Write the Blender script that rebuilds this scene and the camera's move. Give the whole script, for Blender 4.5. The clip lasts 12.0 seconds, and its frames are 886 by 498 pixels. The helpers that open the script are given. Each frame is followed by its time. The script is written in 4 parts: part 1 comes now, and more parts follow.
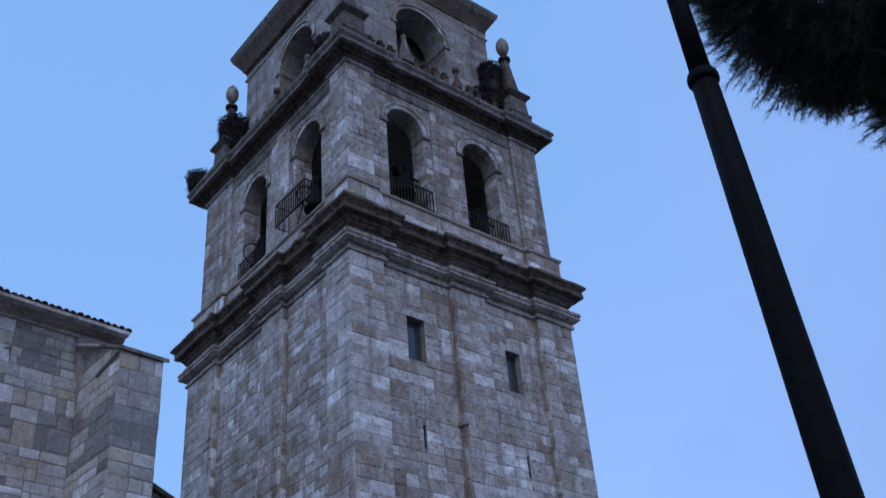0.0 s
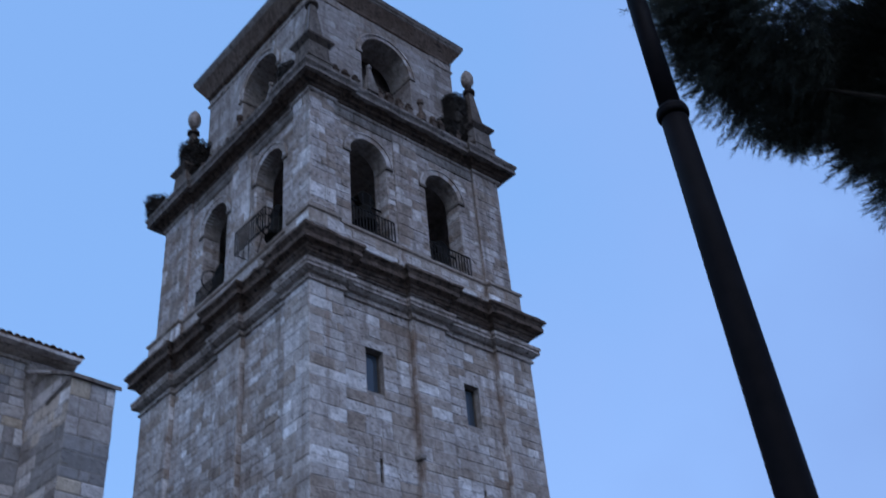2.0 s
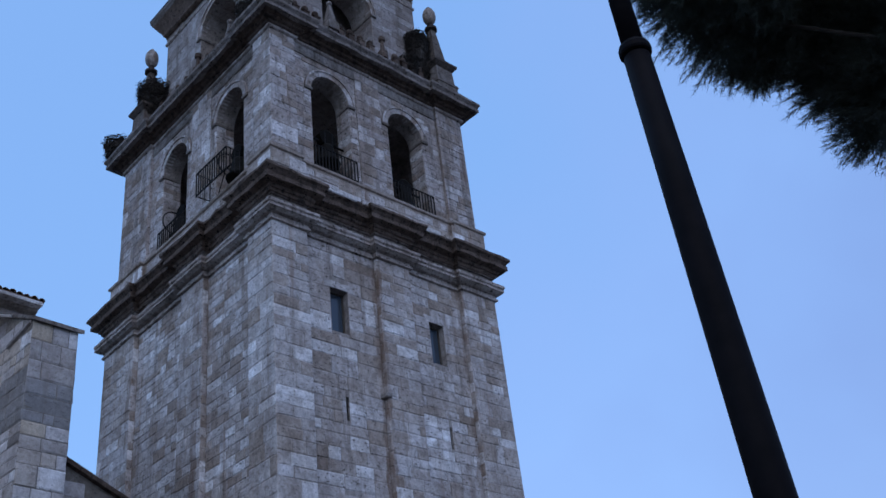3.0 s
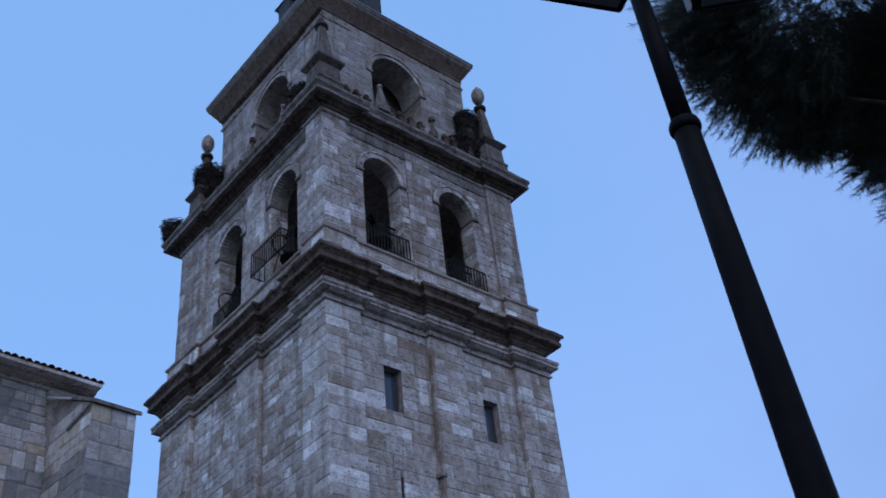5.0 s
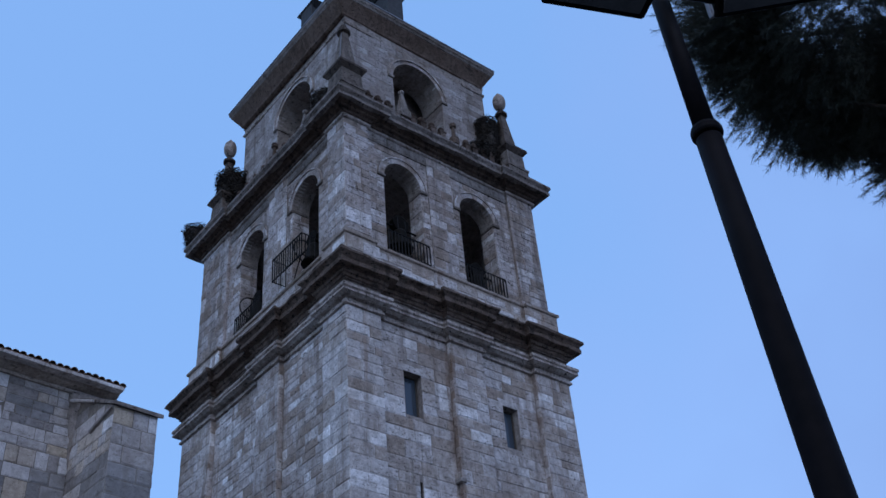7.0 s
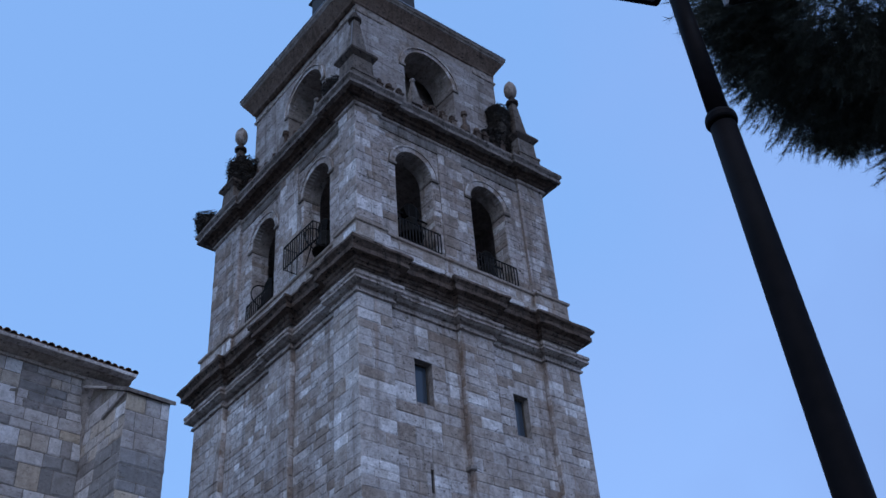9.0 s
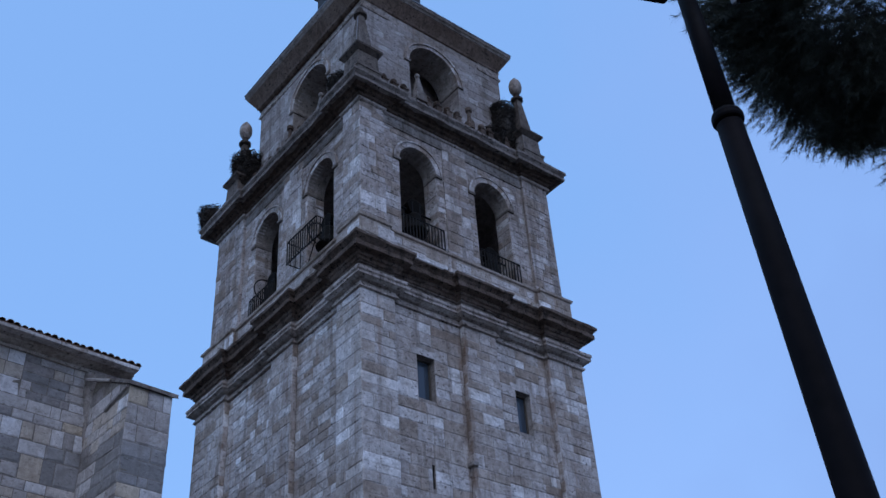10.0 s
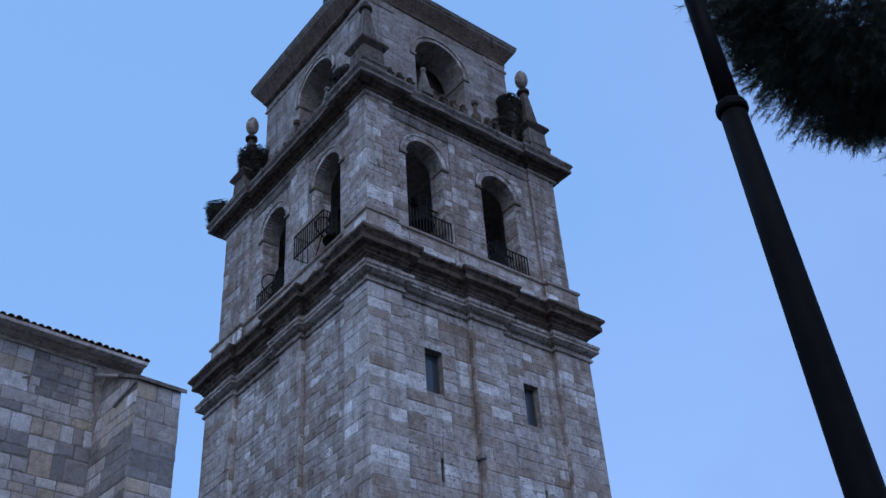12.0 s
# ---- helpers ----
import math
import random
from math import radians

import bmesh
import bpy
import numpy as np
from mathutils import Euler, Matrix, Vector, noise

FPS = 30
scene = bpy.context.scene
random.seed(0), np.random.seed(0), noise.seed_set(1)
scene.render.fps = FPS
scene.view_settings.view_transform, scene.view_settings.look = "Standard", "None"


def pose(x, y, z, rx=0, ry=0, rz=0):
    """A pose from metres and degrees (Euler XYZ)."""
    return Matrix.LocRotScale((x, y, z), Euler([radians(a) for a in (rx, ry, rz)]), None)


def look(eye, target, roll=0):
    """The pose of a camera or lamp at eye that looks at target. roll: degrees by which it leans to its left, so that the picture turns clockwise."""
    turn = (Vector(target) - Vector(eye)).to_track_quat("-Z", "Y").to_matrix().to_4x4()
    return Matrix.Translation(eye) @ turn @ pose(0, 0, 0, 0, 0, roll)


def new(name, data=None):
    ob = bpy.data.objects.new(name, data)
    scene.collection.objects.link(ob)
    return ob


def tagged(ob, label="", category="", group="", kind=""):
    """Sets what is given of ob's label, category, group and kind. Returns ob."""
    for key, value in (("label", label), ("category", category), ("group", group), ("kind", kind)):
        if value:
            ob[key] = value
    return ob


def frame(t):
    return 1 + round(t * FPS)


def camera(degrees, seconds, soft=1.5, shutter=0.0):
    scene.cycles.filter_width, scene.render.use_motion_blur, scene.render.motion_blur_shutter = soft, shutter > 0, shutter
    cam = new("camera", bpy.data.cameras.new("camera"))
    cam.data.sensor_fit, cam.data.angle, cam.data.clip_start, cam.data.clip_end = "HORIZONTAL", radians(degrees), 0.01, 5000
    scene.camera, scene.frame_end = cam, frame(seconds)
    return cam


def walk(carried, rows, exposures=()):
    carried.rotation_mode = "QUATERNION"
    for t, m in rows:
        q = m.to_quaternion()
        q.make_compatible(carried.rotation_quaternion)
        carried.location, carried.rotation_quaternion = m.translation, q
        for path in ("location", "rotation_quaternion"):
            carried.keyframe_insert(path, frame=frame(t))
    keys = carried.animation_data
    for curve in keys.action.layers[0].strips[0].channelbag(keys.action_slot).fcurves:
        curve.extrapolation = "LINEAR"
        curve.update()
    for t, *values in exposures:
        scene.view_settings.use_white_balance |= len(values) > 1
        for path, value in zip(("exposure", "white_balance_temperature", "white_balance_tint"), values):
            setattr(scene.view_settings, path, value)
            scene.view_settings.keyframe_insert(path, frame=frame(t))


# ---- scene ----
cam = camera(45.9, 12.0, soft=1.5, shutter=0.5)
PATH = [
    (0.0, -18.606, -26.905, 1.529, 124.808, 4.233, -38.234),
    (0.2, -18.627, -26.869, 1.543, 125.563, 4.306, -38.202),
    (0.5, -18.486, -26.780, 1.675, 126.558, 4.473, -38.225),
    (1.0, -18.478, -26.776, 1.680, 127.452, 4.633, -38.982),
    (1.5, -18.481, -26.772, 1.677, 127.427, 4.639, -39.673),
    (2.0, -18.483, -26.770, 1.673, 126.338, 4.526, -40.646),
    (2.2, -18.486, -26.776, 1.663, 124.504, 4.816, -42.226),
    (2.4, -18.471, -26.773, 1.690, 122.721, 5.487, -42.666),
    (2.5, -18.442, -26.758, 1.727, 122.685, 5.990, -42.203),
    (2.7, -18.444, -26.757, 1.719, 123.078, 6.214, -41.981),
    (4.3, -18.453, -26.764, 1.704, 120.669, 5.007, -41.145),
    (4.5, -18.458, -26.770, 1.702, 122.510, 5.046, -40.358),
    (5.0, -18.530, -26.798, 1.656, 127.366, 5.242, -39.098),
    (5.5, -18.567, -26.804, 1.605, 127.642, 4.139, -37.965),
    (6.0, -18.573, -26.807, 1.602, 127.862, 4.149, -38.662),
    (6.5, -18.570, -26.814, 1.603, 127.791, 4.334, -38.436),
    (8.5, -18.592, -26.821, 1.588, 127.544, 4.048, -38.289),
    (9.0, -18.603, -26.814, 1.582, 127.150, 3.889, -38.027),
    (9.5, -18.611, -26.807, 1.581, 127.030, 3.632, -38.083),
    (10.0, -18.614, -26.807, 1.578, 126.925, 3.352, -38.219),
    (10.5, -18.596, -26.806, 1.592, 126.820, 3.132, -38.206),
    (11.0, -18.598, -26.818, 1.582, 126.719, 3.181, -38.048),
    (11.5, -18.586, -26.818, 1.583, 126.661, 3.337, -37.819),
    (12.0, -18.593, -26.817, 1.578, 126.597, 3.445, -37.630),
]
walk(cam, [(r[0], pose(*r[1:])) for r in PATH])

# ---- light: a dusk sky with a veiled, wide sun behind the camera ----
SUN_EL, SUN_AZ = 48.0, 223.0          # azimuth clockwise from +y
world = bpy.data.worlds.new("dusk_sky")
scene.world = world
world.use_nodes = True
wn, wl = world.node_tree.nodes, world.node_tree.links
wn.clear()
sky = wn.new("ShaderNodeTexSky")
sky.sky_type, sky.sun_disc = "NISHITA", False
sky.sun_elevation, sky.sun_rotation = radians(SUN_EL), radians(SUN_AZ)
sky.air_density, sky.dust_density, sky.ozone_density = 1.0, 1.0, 2.0
bg, wout = wn.new("ShaderNodeBackground"), wn.new("ShaderNodeOutputWorld")
bg.inputs["Strength"].default_value = 0.15
# thin even cloud over the clear sky, duller and more mauve away from the afterglow
tc, cn = wn.new("ShaderNodeTexCoord"), wn.new("ShaderNodeTexNoise")
cn.inputs["Scale"].default_value, cn.inputs["Detail"].default_value, cn.inputs["Roughness"].default_value = 2.8, 4.0, 0.5
dv = wn.new("ShaderNodeVectorMath")
dv.operation = "DOT_PRODUCT"
dv.inputs[1].default_value = (0.7, -0.5, -0.4)
ad = wn.new("ShaderNodeMath")
ad.operation = "MULTIPLY_ADD"
ad.inputs[1].default_value = 0.85
cr, cm = wn.new("ShaderNodeValToRGB"), wn.new("ShaderNodeMixRGB")
cr.color_ramp.elements[0].position, cr.color_ramp.elements[0].color = 0.17, (0.64, 1.28, 2.6, 1)
cr.color_ramp.elements[1].position, cr.color_ramp.elements[1].color = 0.74, (0.625, 1.04, 2.19, 1)
mid = cr.color_ramp.elements.new(0.46)
mid.color = (0.73, 1.28, 2.58, 1)
cm.inputs[0].default_value = 0.85
wl.new(tc.outputs["Generated"], cn.inputs["Vector"])
wl.new(tc.outputs["Generated"], dv.inputs[0])
wl.new(cn.outputs[0], ad.inputs[0])
wl.new(dv.outputs["Value"], ad.inputs[2])
wl.new(ad.outputs[0], cr.inputs[0])
wl.new(sky.outputs[0], cm.inputs[1])
wl.new(cr.outputs[0], cm.inputs[2])
wl.new(cm.outputs[0], bg.inputs["Color"])
wl.new(bg.outputs[0], wout.inputs["Surface"])
sun = new("sun", bpy.data.lights.new("sun", "SUN"))
sun.data.energy, sun.data.angle, sun.data.color = 0.22, radians(70), (1.0, 0.96, 1.0)
a, e = radians(SUN_AZ), radians(SUN_EL)
sun.matrix_world = look((0, 0, 0), (-math.sin(a) * math.cos(e), -math.cos(a) * math.cos(e), -math.sin(e)))
scene.view_settings.exposure = 1.25


# ---- materials ----
def material(name):
    m = bpy.data.materials.new(name)
    m.use_nodes = True
    n, l = m.node_tree.nodes, m.node_tree.links
    return m, n, l, n["Principled BSDF"]


def ramp_of(n, stops):
    r = n.new("ShaderNodeValToRGB")
    while len(r.color_ramp.elements) < len(stops):
        r.color_ramp.elements.new(0.5)
    for el, (p, c) in zip(r.color_ramp.elements, stops):
        el.position, el.color = p, (*c, 1)
    return r


def noise_of(n, l, scale, detail=4, rough=0.6, squeeze=None):
    """Noise in world metres; squeeze stretches it along an axis."""
    g = n.new("ShaderNodeNewGeometry")
    t = n.new("ShaderNodeTexNoise")
    t.inputs["Scale"].default_value, t.inputs["Detail"].default_value, t.inputs["Roughness"].default_value = scale, detail, rough
    if squeeze:
        mp = n.new("ShaderNodeMapping")
        mp.inputs["Scale"].default_value = squeeze
        l.new(g.outputs["Position"], mp.inputs["Vector"])
        l.new(mp.outputs[0], t.inputs["Vector"])
    else:
        l.new(g.outputs["Position"], t.inputs["Vector"])
    return t


def mix(n, l, kind, fac, a, b):
    m = n.new("ShaderNodeMixRGB")
    m.blend_type = kind
    for sock, v in zip(m.inputs, (fac, a, b)):
        if isinstance(v, (int, float)):
            sock.default_value = v
        elif isinstance(v, tuple):
            sock.default_value = (*v, 1)
        else:
            l.new(v, sock)
    return m.outputs[0]


def stone_material(name, tones, stain, grime, bump=0.8, runs=(), speck=1.0):
    """Ashlar: a tone for each block, blotches and grain inside it, rain streaks over it."""
    m, n, l, p = material(name)
    info, geo = n.new("ShaderNodeObjectInfo"), n.new("ShaderNodeNewGeometry")
    add, fr = n.new("ShaderNodeMath"), n.new("ShaderNodeMath")
    add.operation, fr.operation = "ADD", "FRACT"
    l.new(info.outputs["Random"], add.inputs[0])
    l.new(geo.outputs["Random Per Island"], add.inputs[1])
    l.new(add.outputs[0], fr.inputs[0])
    tone = ramp_of(n, tones)
    tone.color_ramp.interpolation = "LINEAR"
    l.new(fr.outputs[0], tone.inputs[0])
    for scale, lo, hi, detail, k in ((0.3, (0.62, 0.56, 0.52), (1.06, 1.06, 1.07), 4, 0.7), (1.1, (0.60, 0.54, 0.49), (1.08, 1.08, 1.09), 5, 0.5),
                                     (3.6, (0.50, 0.48, 0.46), (1.16, 1.16, 1.16), 9, 0.58), (11, (0.50, 0.49, 0.48), (1.16, 1.16, 1.16), 6, 0.36)):
        r = ramp_of(n, [(0.36, lo), (0.60, hi)])
        l.new(noise_of(n, l, scale, detail, 0.72).outputs[0], r.inputs[0])
        c = mix(n, l, "MULTIPLY", k * speck, tone.outputs[0] if scale < 0.5 else c, r.outputs[0])
    rust = tuple(v * k for v, k in zip(stain, (1.45, 1.1, 0.9)))
    for scale, a, b, amount, squeeze, colour in ((1.0, 0.52, 0.70, grime, (2.4, 2.4, 0.18), stain), (0.8, 0.58, 0.70, grime * 0.7, (3.0, 3.0, 0.2), rust),
                                                 (2.6, 0.58, 0.64, grime * 0.75, None, stain), (6.0, 0.59, 0.63, grime * 1.45, (1, 1, 1.7), tuple(v * 0.5 for v in stain)),
                                                 (15.0, 0.61, 0.66, grime, (1, 1, 1.5), tuple(v * 0.45 for v in stain))):
        r = ramp_of(n, [(a, (0, 0, 0)), (b, (1, 1, 1))])
        l.new(noise_of(n, l, scale, 6, 0.66, squeeze).outputs[0], r.inputs[0])
        sm = n.new("ShaderNodeMath")
        sm.operation = "MULTIPLY"
        sm.inputs[1].default_value = amount
        l.new(r.outputs[0], sm.inputs[0])
        c = mix(n, l, "MIX", sm.outputs[0], c, colour)
    for axis, x, width in runs:
        # rusty water run down a pilaster's side; axis 1 runs paint a return's shade
        sx, g2 = n.new("ShaderNodeSeparateXYZ"), n.new("ShaderNodeNewGeometry")
        l.new(g2.outputs["Position"], sx.inputs[0])
        cmp_ = n.new("ShaderNodeMath")
        cmp_.operation = "COMPARE"
        cmp_.inputs[1].default_value, cmp_.inputs[2].default_value = x, width
        wv = n.new("ShaderNodeMath")
        wv.operation = "MULTIPLY_ADD"
        wv.inputs[1].default_value = 0.5
        nz = noise_of(n, l, 1.5, 5, 0.7, (1, 1, 0.6))
        l.new(nz.outputs[0], wv.inputs[0])
        l.new(sx.outputs[axis], wv.inputs[2])
        l.new(wv.outputs[0], cmp_.inputs[0])
        r = ramp_of(n, [(0.38, (0, 0, 0)), (0.62, (0.75, 0.75, 0.75))])
        l.new(noise_of(n, l, 0.9, 5, 0.65, (1.5, 1.5, 0.5)).outputs[0], r.inputs[0])
        mm = n.new("ShaderNodeMath")
        mm.operation = "MULTIPLY"
        l.new(cmp_.outputs[0], mm.inputs[0])
        l.new(r.outputs[0], mm.inputs[1])
        c = mix(n, l, "MIX", mm.outputs[0], c, (0.17, 0.105, 0.07))
    l.new(c, p.inputs["Base Color"])
    p.inputs["Roughness"].default_value = 0.92
    p.inputs["Specular IOR Level"].default_value = 0.2
    b = n.new("ShaderNodeBump")
    b.inputs["Strength"].default_value, b.inputs["Distance"].default_value = bump, 0.05
    l.new(noise_of(n, l, 7, 8, 0.75).outputs[0], b.inputs["Height"])
    l.new(b.outputs[0], p.inputs["Normal"])
    return m


def plain_material(name, lo, hi, scale, rough=0.6, metal=0.0, bump=0.2):
    m, n, l, p = material(name)
    r = ramp_of(n, [(0.3, lo), (0.7, hi)])
    l.new(noise_of(n, l, scale, 5, 0.65).outputs[0], r.inputs[0])
    info = n.new("ShaderNodeObjectInfo")
    v = ramp_of(n, [(0.0, (0.85, 0.85, 0.85)), (1.0, (1.1, 1.1, 1.1))])
    l.new(info.outputs["Random"], v.inputs[0])
    l.new(mix(n, l, "MULTIPLY", 1.0, r.outputs[0], v.outputs[0]), p.inputs["Base Color"])
    p.inputs["Roughness"].default_value, p.inputs["Metallic"].default_value = rough, metal
    b = n.new("ShaderNodeBump")
    b.inputs["Strength"].default_value, b.inputs["Distance"].default_value = bump, 0.01
    l.new(noise_of(n, l, scale * 4, 5, 0.7).outputs[0], b.inputs["Height"])
    l.new(b.outputs[0], p.inputs["Normal"])
    return m


TONES = [(0.0, (0.40, 0.325, 0.275)), (0.1, (0.475, 0.405, 0.355)), (0.28, (0.54, 0.48, 0.445)), (0.5, (0.59, 0.535, 0.51)),
         (0.72, (0.635, 0.59, 0.575)), (0.86, (0.70, 0.665, 0.66)), (0.92, (0.86, 0.84, 0.84)), (1.0, (0.94, 0.92, 0.92))]
# Axis 0 runs are rust; axis 1 runs darken for the shaded pilaster returns.
M_STONE = stone_material("limestone_ashlar", TONES, (0.19, 0.15, 0.125), 0.6, runs=((0, 6.08, 0.16), (0, 10.85, 0.17), (1, 6.36, 0.22), (1, 11.88, 0.15)))
M_QUOIN = stone_material("pale_quoin_limestone", [(0.0, (0.47, 0.395, 0.34)), (0.15, (0.565, 0.505, 0.465)), (0.5, (0.64, 0.595, 0.575)), (0.78, (0.69, 0.655, 0.645)), (0.87, (0.87, 0.85, 0.845)), (1.0, (0.93, 0.91, 0.91))],
                         (0.2, 0.16, 0.135), 0.5)
M_CHURCH = stone_material("buff_limestone", [(0.0, (0.29, 0.265, 0.255)), (0.12, (0.37, 0.335, 0.32)), (0.22, (0.5, 0.455, 0.43)), (0.5, (0.62, 0.575, 0.56)), (0.64, (0.6, 0.5, 0.39)),
                                             (0.7, (0.6, 0.55, 0.52)), (0.88, (0.74, 0.71, 0.71)), (1.0, (0.86, 0.84, 0.84))], (0.17, 0.14, 0.12), 0.3, speck=0.75)
M_EAVE = stone_material("eave_limestone", [(0.0, (0.6, 0.53, 0.47)), (1.0, (0.72, 0.65, 0.59))], (0.15, 0.12, 0.1), 0.5)
M_JOINT = stone_material("lime_mortar", [(0.0, (0.36, 0.315, 0.285)), (0.5, (0.44, 0.395, 0.365)), (1.0, (0.4, 0.355, 0.33))], (0.13, 0.105, 0.09), 0.6)
# Tones cover black stain and the shade below the lower cornice.
M_FRIEZE = stone_material("sooty_shaded_stone", [(0.0, (0.17, 0.14, 0.12)), (1.0, (0.27, 0.235, 0.215))], (0.05, 0.04, 0.033), 0.8, 1.0)
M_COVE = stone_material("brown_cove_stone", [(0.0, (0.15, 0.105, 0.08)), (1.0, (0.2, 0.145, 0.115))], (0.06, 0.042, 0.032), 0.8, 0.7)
M_CEMENT = stone_material("grey_cement_daub", [(0.0, (0.27, 0.255, 0.25)), (1.0, (0.36, 0.34, 0.335))], (0.17, 0.15, 0.135), 0.35, 0.6, speck=0.6)
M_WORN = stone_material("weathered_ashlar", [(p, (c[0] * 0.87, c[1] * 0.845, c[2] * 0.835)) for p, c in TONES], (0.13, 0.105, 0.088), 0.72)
M_PALE = stone_material("smooth_ashlar", [(0.0, (0.29, 0.25, 0.23)), (0.2, (0.35, 0.31, 0.295)), (0.8, (0.41, 0.375, 0.362)), (1.0, (0.52, 0.49, 0.48))], (0.12, 0.095, 0.08), 0.6, 0.6, speck=0.8)
M_WORN_JOINT = stone_material("sooty_mortar", [(0.0, (0.36, 0.315, 0.285)), (1.0, (0.43, 0.385, 0.355))], (0.13, 0.105, 0.088), 0.6)
# Lichen brown, taken darker for the shade under the cornices.
M_DARK = stone_material("lichened_shaded_limestone", [(0.0, (0.1, 0.069, 0.053)), (0.5, (0.13, 0.093, 0.074)), (1.0, (0.2, 0.15, 0.123))], (0.03, 0.021, 0.016), 0.95, 1.0)
M_BLACK_LICHEN = stone_material("blackened_limestone", [(0.0, (0.085, 0.066, 0.056)), (1.0, (0.15, 0.122, 0.106))], (0.025, 0.019, 0.016), 0.9, 1.0)
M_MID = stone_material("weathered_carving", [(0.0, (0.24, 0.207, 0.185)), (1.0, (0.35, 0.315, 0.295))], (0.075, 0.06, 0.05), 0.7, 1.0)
M_CAP = stone_material("stained_moulding", [(0.0, (0.36, 0.3, 0.262)), (1.0, (0.52, 0.46, 0.425))], (0.095, 0.07, 0.055), 0.85, 1.0)
M_SEAM = stone_material("dark_mortar", [(0.0, (0.25, 0.22, 0.19)), (1.0, (0.4, 0.36, 0.32))], (0.08, 0.07, 0.055), 0.4)
M_IRON = plain_material("wrought_iron", (0.007, 0.007, 0.008), (0.022, 0.019, 0.017), 20, 0.65, 0.3)
M_PAINT = plain_material("black_lamp_paint", (0.003, 0.0025, 0.003), (0.008, 0.006, 0.007), 5, 0.6, 0.0, 0.15)
M_PAINT.node_tree.nodes["Principled BSDF"].inputs["Specular IOR Level"].default_value = 0.06
M_IRON.node_tree.nodes["Principled BSDF"].inputs["Specular IOR Level"].default_value = 0.15
# bell bronze and headstock wood, both near black
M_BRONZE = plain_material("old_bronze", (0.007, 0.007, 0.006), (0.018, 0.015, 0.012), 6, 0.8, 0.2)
M_YOKE = plain_material("near_black_wood", (0.004, 0.003, 0.0025), (0.01, 0.008, 0.006), 7, 0.85)
for m in (M_BRONZE, M_YOKE):
    m.node_tree.nodes["Principled BSDF"].inputs["Specular IOR Level"].default_value = 0.08
M_WOOD = plain_material("weathered_wood", (0.05, 0.038, 0.028), (0.1, 0.08, 0.06), 8, 0.8)
M_SLATE = plain_material("slate", (0.018, 0.018, 0.02), (0.045, 0.045, 0.048), 5, 0.8)
M_LEAD = plain_material("dull_lead", (0.12, 0.125, 0.14), (0.2, 0.205, 0.225), 3, 0.55, 0.3)
M_TILE = plain_material("clay_roof_tile", (0.1, 0.06, 0.042), (0.24, 0.14, 0.095), 4, 0.85)
M_TWIG = plain_material("nest_twigs", (0.018, 0.014, 0.011), (0.055, 0.041, 0.032), 12, 0.9)
M_BARK = plain_material("pine_bark", (0.02, 0.015, 0.012), (0.055, 0.04, 0.03), 7, 0.95, 0, 0.9)
M_NEEDLE = plain_material("pine_needles", (0.022, 0.026, 0.02), (0.042, 0.048, 0.032), 3, 0.7)
M_GROUND = plain_material("paving", (0.05, 0.048, 0.046), (0.09, 0.086, 0.08), 1.3, 0.9)
M_LENS = plain_material("lamp_lens", (0.06, 0.06, 0.065), (0.1, 0.1, 0.105), 5, 0.25)
mg, ng, lg, pg = material("window_glass")
pg.inputs["Base Color"].default_value = (0.05, 0.065, 0.085, 1)
pg.inputs["Roughness"].default_value = 0.12
M_GLASS = mg

# ---- building tools ----
WORLD = {}


def thing(name, at, label, category, group="", kind=""):
    ob = new(name)
    ob.location = at
    ob.empty_display_size = 0.3
    WORLD[ob] = Matrix.Translation(at)
    return tagged(ob, label, category, group, kind)


def part(name, bm, mat, parent, label="", smooth=False):
    """Links a bmesh, or (points, faces), given in world places, as one mesh under parent."""
    me = bpy.data.meshes.new(name)
    if isinstance(bm, tuple):
        me.from_pydata(*[list(bm[0]), [], list(bm[1])])
    else:
        bm.normal_update()
        bm.to_mesh(me)
        bm.free()
    me.materials.append(mat)
    if smooth:
        for poly in me.polygons:
            poly.use_smooth = True
    ob = new(name, me)
    if parent is not None:
        ob.parent = parent
        ob.matrix_parent_inverse = WORLD[parent].inverted()
    WORLD[ob] = Matrix.Identity(4)
    return tagged(ob, label)


def box(bm, lo, hi, bevel=0.0, jitter=0.0):
    m = Matrix.LocRotScale([(p + q) / 2 for p, q in zip(lo, hi)], None, [q - p for p, q in zip(lo, hi)])
    vs = bmesh.ops.create_cube(bm, size=1, matrix=m)["verts"]
    if bevel:
        es = list({ed for v in vs for ed in v.link_edges})
        r = bmesh.ops.bevel(bm, geom=es, offset=bevel, segments=1, affect="EDGES")
        vs = r["verts"]
    if jitter:
        for v in vs:
            v.co += noise.noise_vector(v.co * 3.1) * jitter
    return bm


def turned(bm, at, profile, steps=20, square=False):
    """A turned (or square) body round the upright through at: profile of (radius, height)."""
    steps = 4 if square else steps
    off, k = (math.pi / 4, math.sqrt(2)) if square else (0, 1)
    rings = []
    for r, z in profile:
        rings.append([bm.verts.new((at[0] + k * r * math.cos(off + 2 * math.pi * i / steps), at[1] + k * r * math.sin(off + 2 * math.pi * i / steps), at[2] + z))
                      for i in range(steps)])
    for p, q in zip(rings, rings[1:]):
        for i in range(steps):
            bm.faces.new((p[i], p[(i + 1) % steps], q[(i + 1) % steps], q[i]))
    bm.faces.new(rings[0][::-1])
    bm.faces.new(rings[-1])
    return bm


